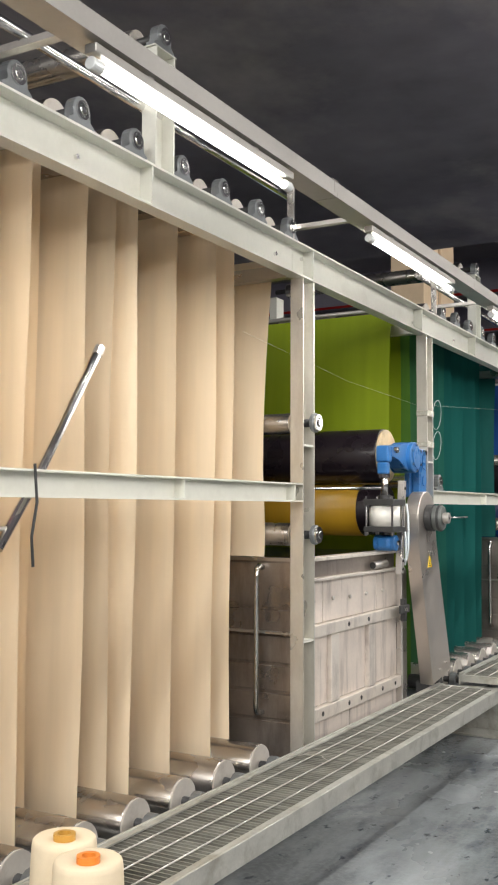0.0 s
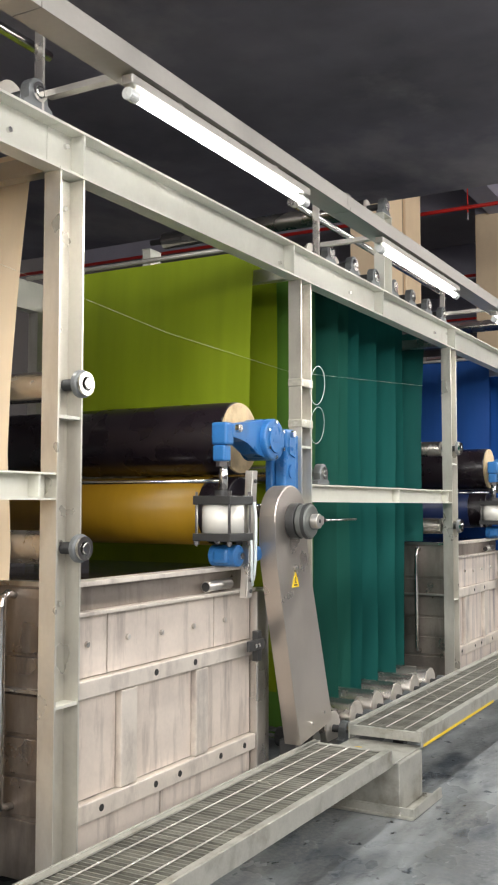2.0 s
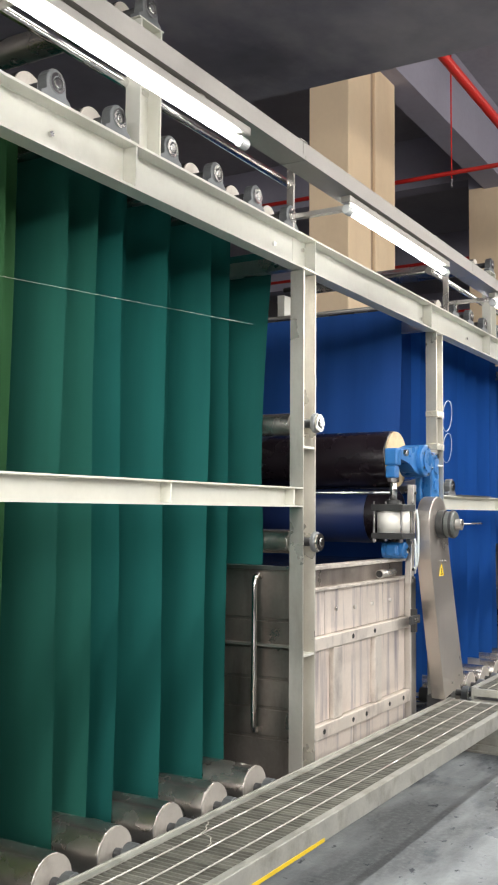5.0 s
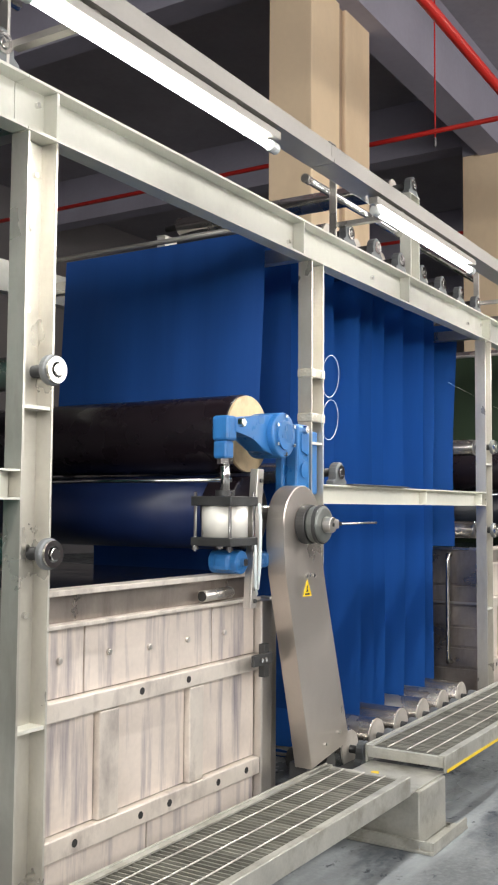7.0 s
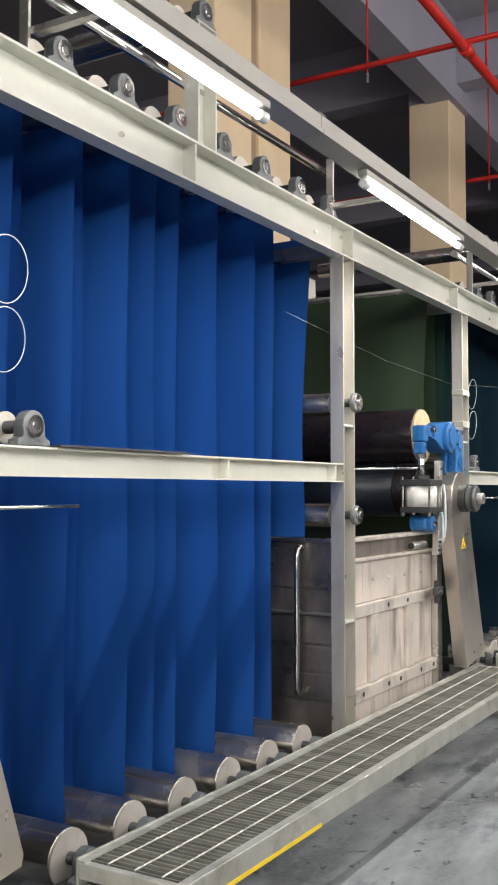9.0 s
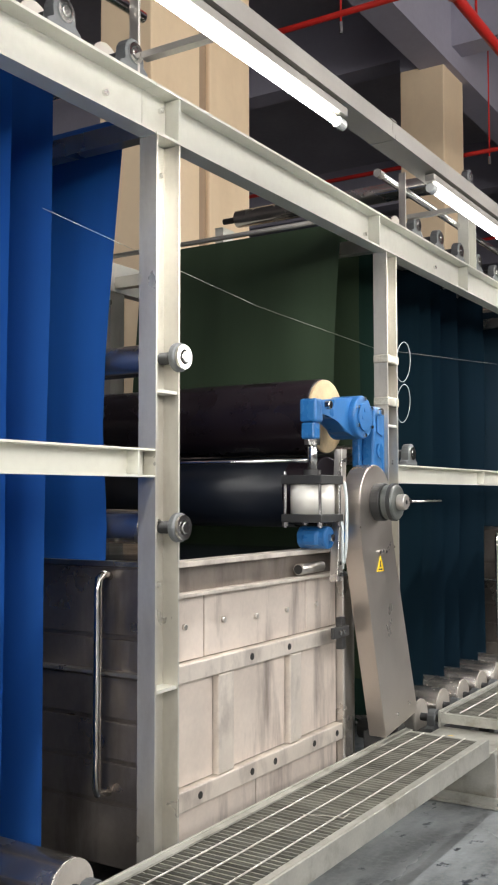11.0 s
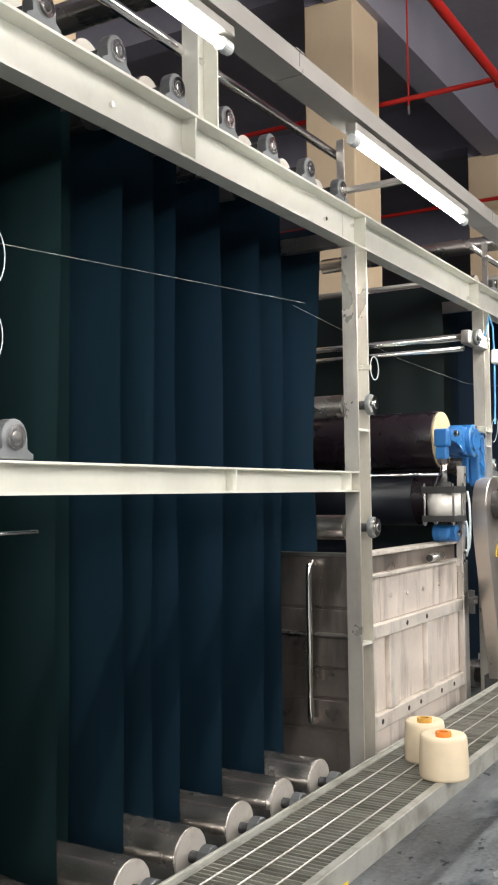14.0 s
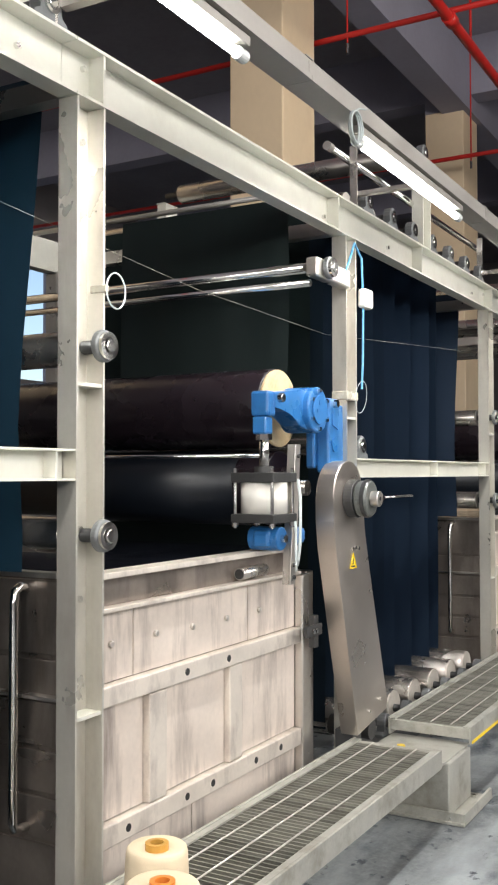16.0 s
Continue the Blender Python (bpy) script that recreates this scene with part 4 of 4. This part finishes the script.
for k in range(0, 6):
    walkway(origin(k), 2.32 if k else 1.80, PITCH + 1.88)
p0 = pedestal(origin(0))
for k in range(1, 6):
    copy_thing(p0, pose(0, origin(k), 0))


# ---- lamps, cable tray and pipework above ----
LX, LZ = -1.80, 2.86
tray = thing("cable_tray", (0, 0, 0), "long grey sheet-metal cable tray above the tube lamps", "cable tray")
for i in range(12):
    y = -0.4 + 2.147 * i
    part("tray_length", extrude([(LX - 0.080, LZ + 0.072), (LX + 0.030, LZ + 0.072), (LX + 0.030, LZ + 0.090), (LX + 0.018, LZ + 0.092), (LX + 0.018, LZ + 0.150), (LX - 0.080, LZ + 0.150)], "y", y, y + 2.143), M_TRAY, tray)
    part("joint_cover", box(LX - 0.083, LX + 0.022, y - 0.03, y + 0.03, LZ + 0.1505, LZ + 0.154), M_TRAY, tray)


def tube_lamp(y):
    t = thing("tube_lamp", (0, y, 0), "lit white fluorescent tube lamp in a clear housing", "lamp", "tube lamps")
    part("housing", box(LX - 0.022, LX + 0.022, 0.0, 1.30, LZ + 0.030, LZ + 0.060, bevel=0.004), M_TRAY, t)
    part("lit_tube", cyl((LX, 0.05, LZ), (LX, 1.25, LZ), 0.0145, seg=16), M_TUBE, t)
    for y0, y1 in ((0.0, 0.05), (1.25, 1.30)):
        part("end_cap", cyl((LX, y0, LZ), (LX, y1, LZ), 0.021, seg=16, bevel=0.004), M_SOCKET, t)
    for yy in (0.3, 1.0):
        part("bracket", box(LX - 0.012, LX + 0.012, yy - 0.015, yy + 0.015, LZ + 0.0605, LZ + 0.0715), M_STEEL, t)
    return t


l0 = tube_lamp(2.18)
starts = [2.18 + 2.147 * i for i in range(-1, 10)]
for y in starts:
    if abs(y - 2.18) > 0.01:
        copy_thing(l0, pose(0, y, 0))
    lm = bpy.data.lights.new("tube_light", "AREA")
    lm.shape, lm.size, lm.size_y, lm.energy, lm.color = "RECTANGLE", 1.2, 0.05, TUBE_W, (1.0, 0.98, 0.94)
    o = new("tube_light", lm)
    o.matrix_basis = Matrix.Translation((LX, y + 0.65, LZ - 0.028)) @ pose(0, 0, 0, 0, 0, 90)

for k in range(0, 6):
    st = thing("lamp_support", (0, origin(k), 0), "steel stubs and arms carrying the tray and a chrome pipe", "bracket", "lamp supports")
    for u in (2.16, 4.42):
        part("stub", box(FX - 0.05, FX - 0.012, u - 0.006, u + 0.006, BZ1, 3.27), M_STEEL, st)
        part("arm", box(FX - 0.012, LX - 0.02, u + 0.008, u + 0.045, LZ + 0.155, LZ + 0.178), M_STEEL, st)
    part("pipe", cyl((FX - 0.075, 1.98, 3.215), (FX - 0.075, 4.52, 3.215), 0.020, seg=14), M_CHROME, st, smooth=True)
    part("pipe_end", cyl((FX - 0.075, 1.93, 3.215), (FX - 0.075, 1.979, 3.215), 0.023, seg=14), M_STEEL, st)


# ---- small things ----
def yarn_cone(x, y, z, r, h, core):
    t = thing("yarn_cone", (x, y, z), "cream yarn wound on a " + ("brown" if core is M_CORE else "orange") + " cone core, standing on the walkway", "yarn cone", "yarn cones")
    bm = bmesh.new()
    prof = [(0.02, 0.0), (r * 0.97, 0.0), (r, 0.012), (r * 0.985, h * 0.5), (r * 0.95, h - 0.02), (r * 0.92, h - 0.006), (r * 0.85, h), (0.045, h - 0.008), (0.03, h - 0.012)]
    seg = 40
    rows = [[bm.verts.new((q * math.cos(2 * math.pi * i / seg), q * math.sin(2 * math.pi * i / seg), zz)) for i in range(seg)] for q, zz in prof]
    for a, b in zip(rows, rows[1:]):
        for i in range(seg):
            bm.faces.new((a[i], a[(i + 1) % seg], b[(i + 1) % seg], b[i]))
    part("winding", bm, M_CONE, t, smooth=True)
    part("core_rim", ring((0, 0, h - 0.002), (0, 0, 1), 0.034, 0.020, 0.022), core, t)
    part("core_bore", cyl((0, 0, h - 0.02), (0, 0, h - 0.008), 0.0195, seg=16), M_INK, t)
    return t


yarn_cone(-2.00, 2.36, WZ, 0.104, 0.185, M_CORE)
yarn_cone(-1.815, 2.245, WZ, 0.106, 0.185, M_ORANGE)
yarn_cone(-1.975, 18.30, WZ, 0.094, 0.18, M_CORE)
yarn_cone(-1.812, 18.09, WZ, 0.106, 0.18, M_ORANGE)

# hose loops taped to the outlet posts
def loops(a, two=True, du=0.0):
    t = thing("hose_loop", (0, a, 0), "clear hose loops taped to the frame post", "hose", "hose loops")
    for z, r in ((2.215, 0.105), (1.995, 0.10)) if two else ((1.98, 0.08),):
        pts = [(FX + 0.012 + 0.01 * math.sin(s), 1.975 + du + 0.088 * (1 - math.cos(s)) * r / 0.1, z + r * math.sin(s)) for s in np.linspace(0, 2 * math.pi, 33)[:-1]]
        part("loop", tube(pts, 0.0016, closed=True), M_PLASTIC, t)
        part("tape", box(FX - 0.078, FX + 0.006, 1.884 + du, 2.026 + du, z - 0.022, z + 0.022, bevel=0.006), M_TAPE, t, "crumpled clear tape")
    return t


for k in (1, 2, 3):
    loops(origin(k), True, DU[k])
loops(origin(4), False, DU[4])
il = thing("hose_loop", (0, origin(4), 0), "small clear hose loop tied to the inlet post", "hose", "hose loops")
part("loop", tube([(FX + 0.01, 0.115 + 0.05 * math.cos(q), 2.188 + 0.058 * math.sin(q)) for q in np.linspace(0, 2 * math.pi, 25)[:-1]], 0.003, closed=True), M_PLASTIC, il)
part("tie", box(FX - 0.05, FX + 0.014, 0.055, 0.075, 2.175, 2.20, bevel=0.004), M_TAPE, il)
t = thing("thread_line", (0, 0, 0), "thin pale guide thread strung along the frame", "thread")
for k in (1, 3, 4):
    a = origin(k)
    part("thread", tube([(FX - 0.12, a - 0.5, 2.42), (FX - 0.12, a + 0.8, 2.32), (FX - 0.12, a + 2.0, 2.29), (FX - 0.12, a + 4.2, 2.45)], 0.0006, seg=5), M_THREAD, t)

# lever by the first bay
lv = thing("steel_lever", (0, 0, 0), "long steel guide bar leaning across the middle rail", "lever")
LVX = -2.357
part("bar", tube([(LVX, 2.42, 1.40), (LVX, 2.62, 1.66), (LVX, 2.945, 2.145)], 0.018, seg=10), M_CHROME, lv)
part("bar_cap", tube([(LVX, 2.935, 2.13), (LVX, 2.957, 2.163)], 0.021, seg=10), M_STEEL, lv)
part("cord", tube([(-2.272, 2.50, 1.69), (-2.268, 2.51, 1.56), (-2.272, 2.49, 1.44), (-2.272, 2.50, 1.34)], 0.005, seg=6), M_INK, lv, "black cord")
part("cross_bar", cyl((LVX, 2.2, 1.46), (LVX, 2.47, 1.47), 0.008, seg=8), M_STEEL, lv)

# extra tension bars at the fourth tank
tb = thing("tension_bar", (0, origin(4) + DU[4], 0), "pair of chrome tension bars with a bearing and blue air hose", "tension bar")
part("bar", cyl((-4.1, 1.55, 2.55), (-2.3, 1.55, 2.55), 0.024, seg=16), M_CHROME, tb, smooth=True)
part("bar", cyl((-4.1, 1.53, 2.475), (-2.3, 1.53, 2.475), 0.017, seg=16), M_CHROME, tb, smooth=True)
part("bar_clamp", box(-2.31, -2.25, 1.50, 1.88, 2.50, 2.59, bevel=0.01), M_STEEL, tb)
flange_bearing(tb, -2.236, 1.60, 2.55)
part("sensor_box", box(FX, FX + 0.05, 2.03, 2.13, 2.43, 2.53, bevel=0.015), M_WHITE, tb)
part("hose", tube([(FX + 0.02, 1.80, 2.53), (FX + 0.03, 1.86, 2.63), (FX + 0.02, 1.95, 2.74), (FX + 0.02, 2.04, 2.68), (FX + 0.02, 2.06, 2.45), (FX + 0.02, 2.05, 2.15), (FX + 0.02, 2.035, 2.02)], 0.006), M_HOSEBLUE, tb, "blue air hose")

# loose plate on the middle rail, cable coil on the tray, yarn scraps
pl = thing("steel_strip", (0, origin(2), 0), "dark steel strip lying on the middle rail", "strip")
part("strip", box(-2.335, -2.262, 2.30, 3.02, RAIL1 + 0.0005, RAIL1 + 0.009, bevel=0.002), M_DARK, pl)
part("strip_end", prism([(3.02, RAIL1 + 0.001), (3.14, RAIL1 + 0.006), (3.02, RAIL1 + 0.009)], -2.31, -2.28), M_DARK, pl)
cc = thing("cable_coil", (0, 19.28, 0), "coiled white cable tied under the cable tray", "cable")
for i in range(3):
    pts = [(LX + 0.03 + 0.006 * i, 0.045 * math.cos(q) * (1 + 0.1 * i), LZ + 0.02 + 0.06 * math.sin(q)) for q in np.linspace(0, 2 * math.pi, 25)[:-1]]
    part("cable_turn", tube(pts, 0.004, closed=True, seg=6), M_PLASTIC, cc)
part("cable_tie", tube([(LX + 0.036, -0.02, LZ + 0.07), (LX + 0.038, 0.03, LZ + 0.10), (LX + 0.036, 0.10, LZ + 0.12)], 0.004, seg=6), M_PLASTIC, cc)
rng = random.Random(4)
for x, y in ((-1.15, 5.2), (-1.35, 10.2), (-1.2, 12.7), (-1.0, 7.5), (-1.3, 15.6)):
    ys = thing("yarn_scrap", (x, y, 0.0), "pale scrap of yarn lying on the wet floor", "yarn", "yarn scraps")
    pts, h = [], rng.uniform(0, 6)
    px, py = 0.0, 0.0
    for i in range(26):
        h += rng.uniform(-0.7, 0.7)
        px, py = px + 0.016 * math.cos(h), py + 0.016 * math.sin(h)
        pts.append((px, py, 0.003))
    part("strand", tube(pts, 0.0028, seg=5), M_THREAD, ys)
for k, u in ((0, 4.1), (0, 5.6), (1, 3.2), (2, 5.0)):
    ys = thing("yarn_scrap", (-2.0, origin(k) + u, WZ), "pale scrap of yarn caught on the grating", "yarn", "yarn scraps")
    pts, h = [], rng.uniform(0, 6)
    px, py = 0.0, 0.0
    for i in range(22):
        h += rng.uniform(-0.6, 0.6)
        px, py = px + 0.014 * math.cos(h), py + 0.014 * math.sin(h)
        pts.append((max(-0.15, min(0.15, px)), py, 0.003))
    part("strand", tube(pts, 0.002, seg=5), M_THREAD, ys)
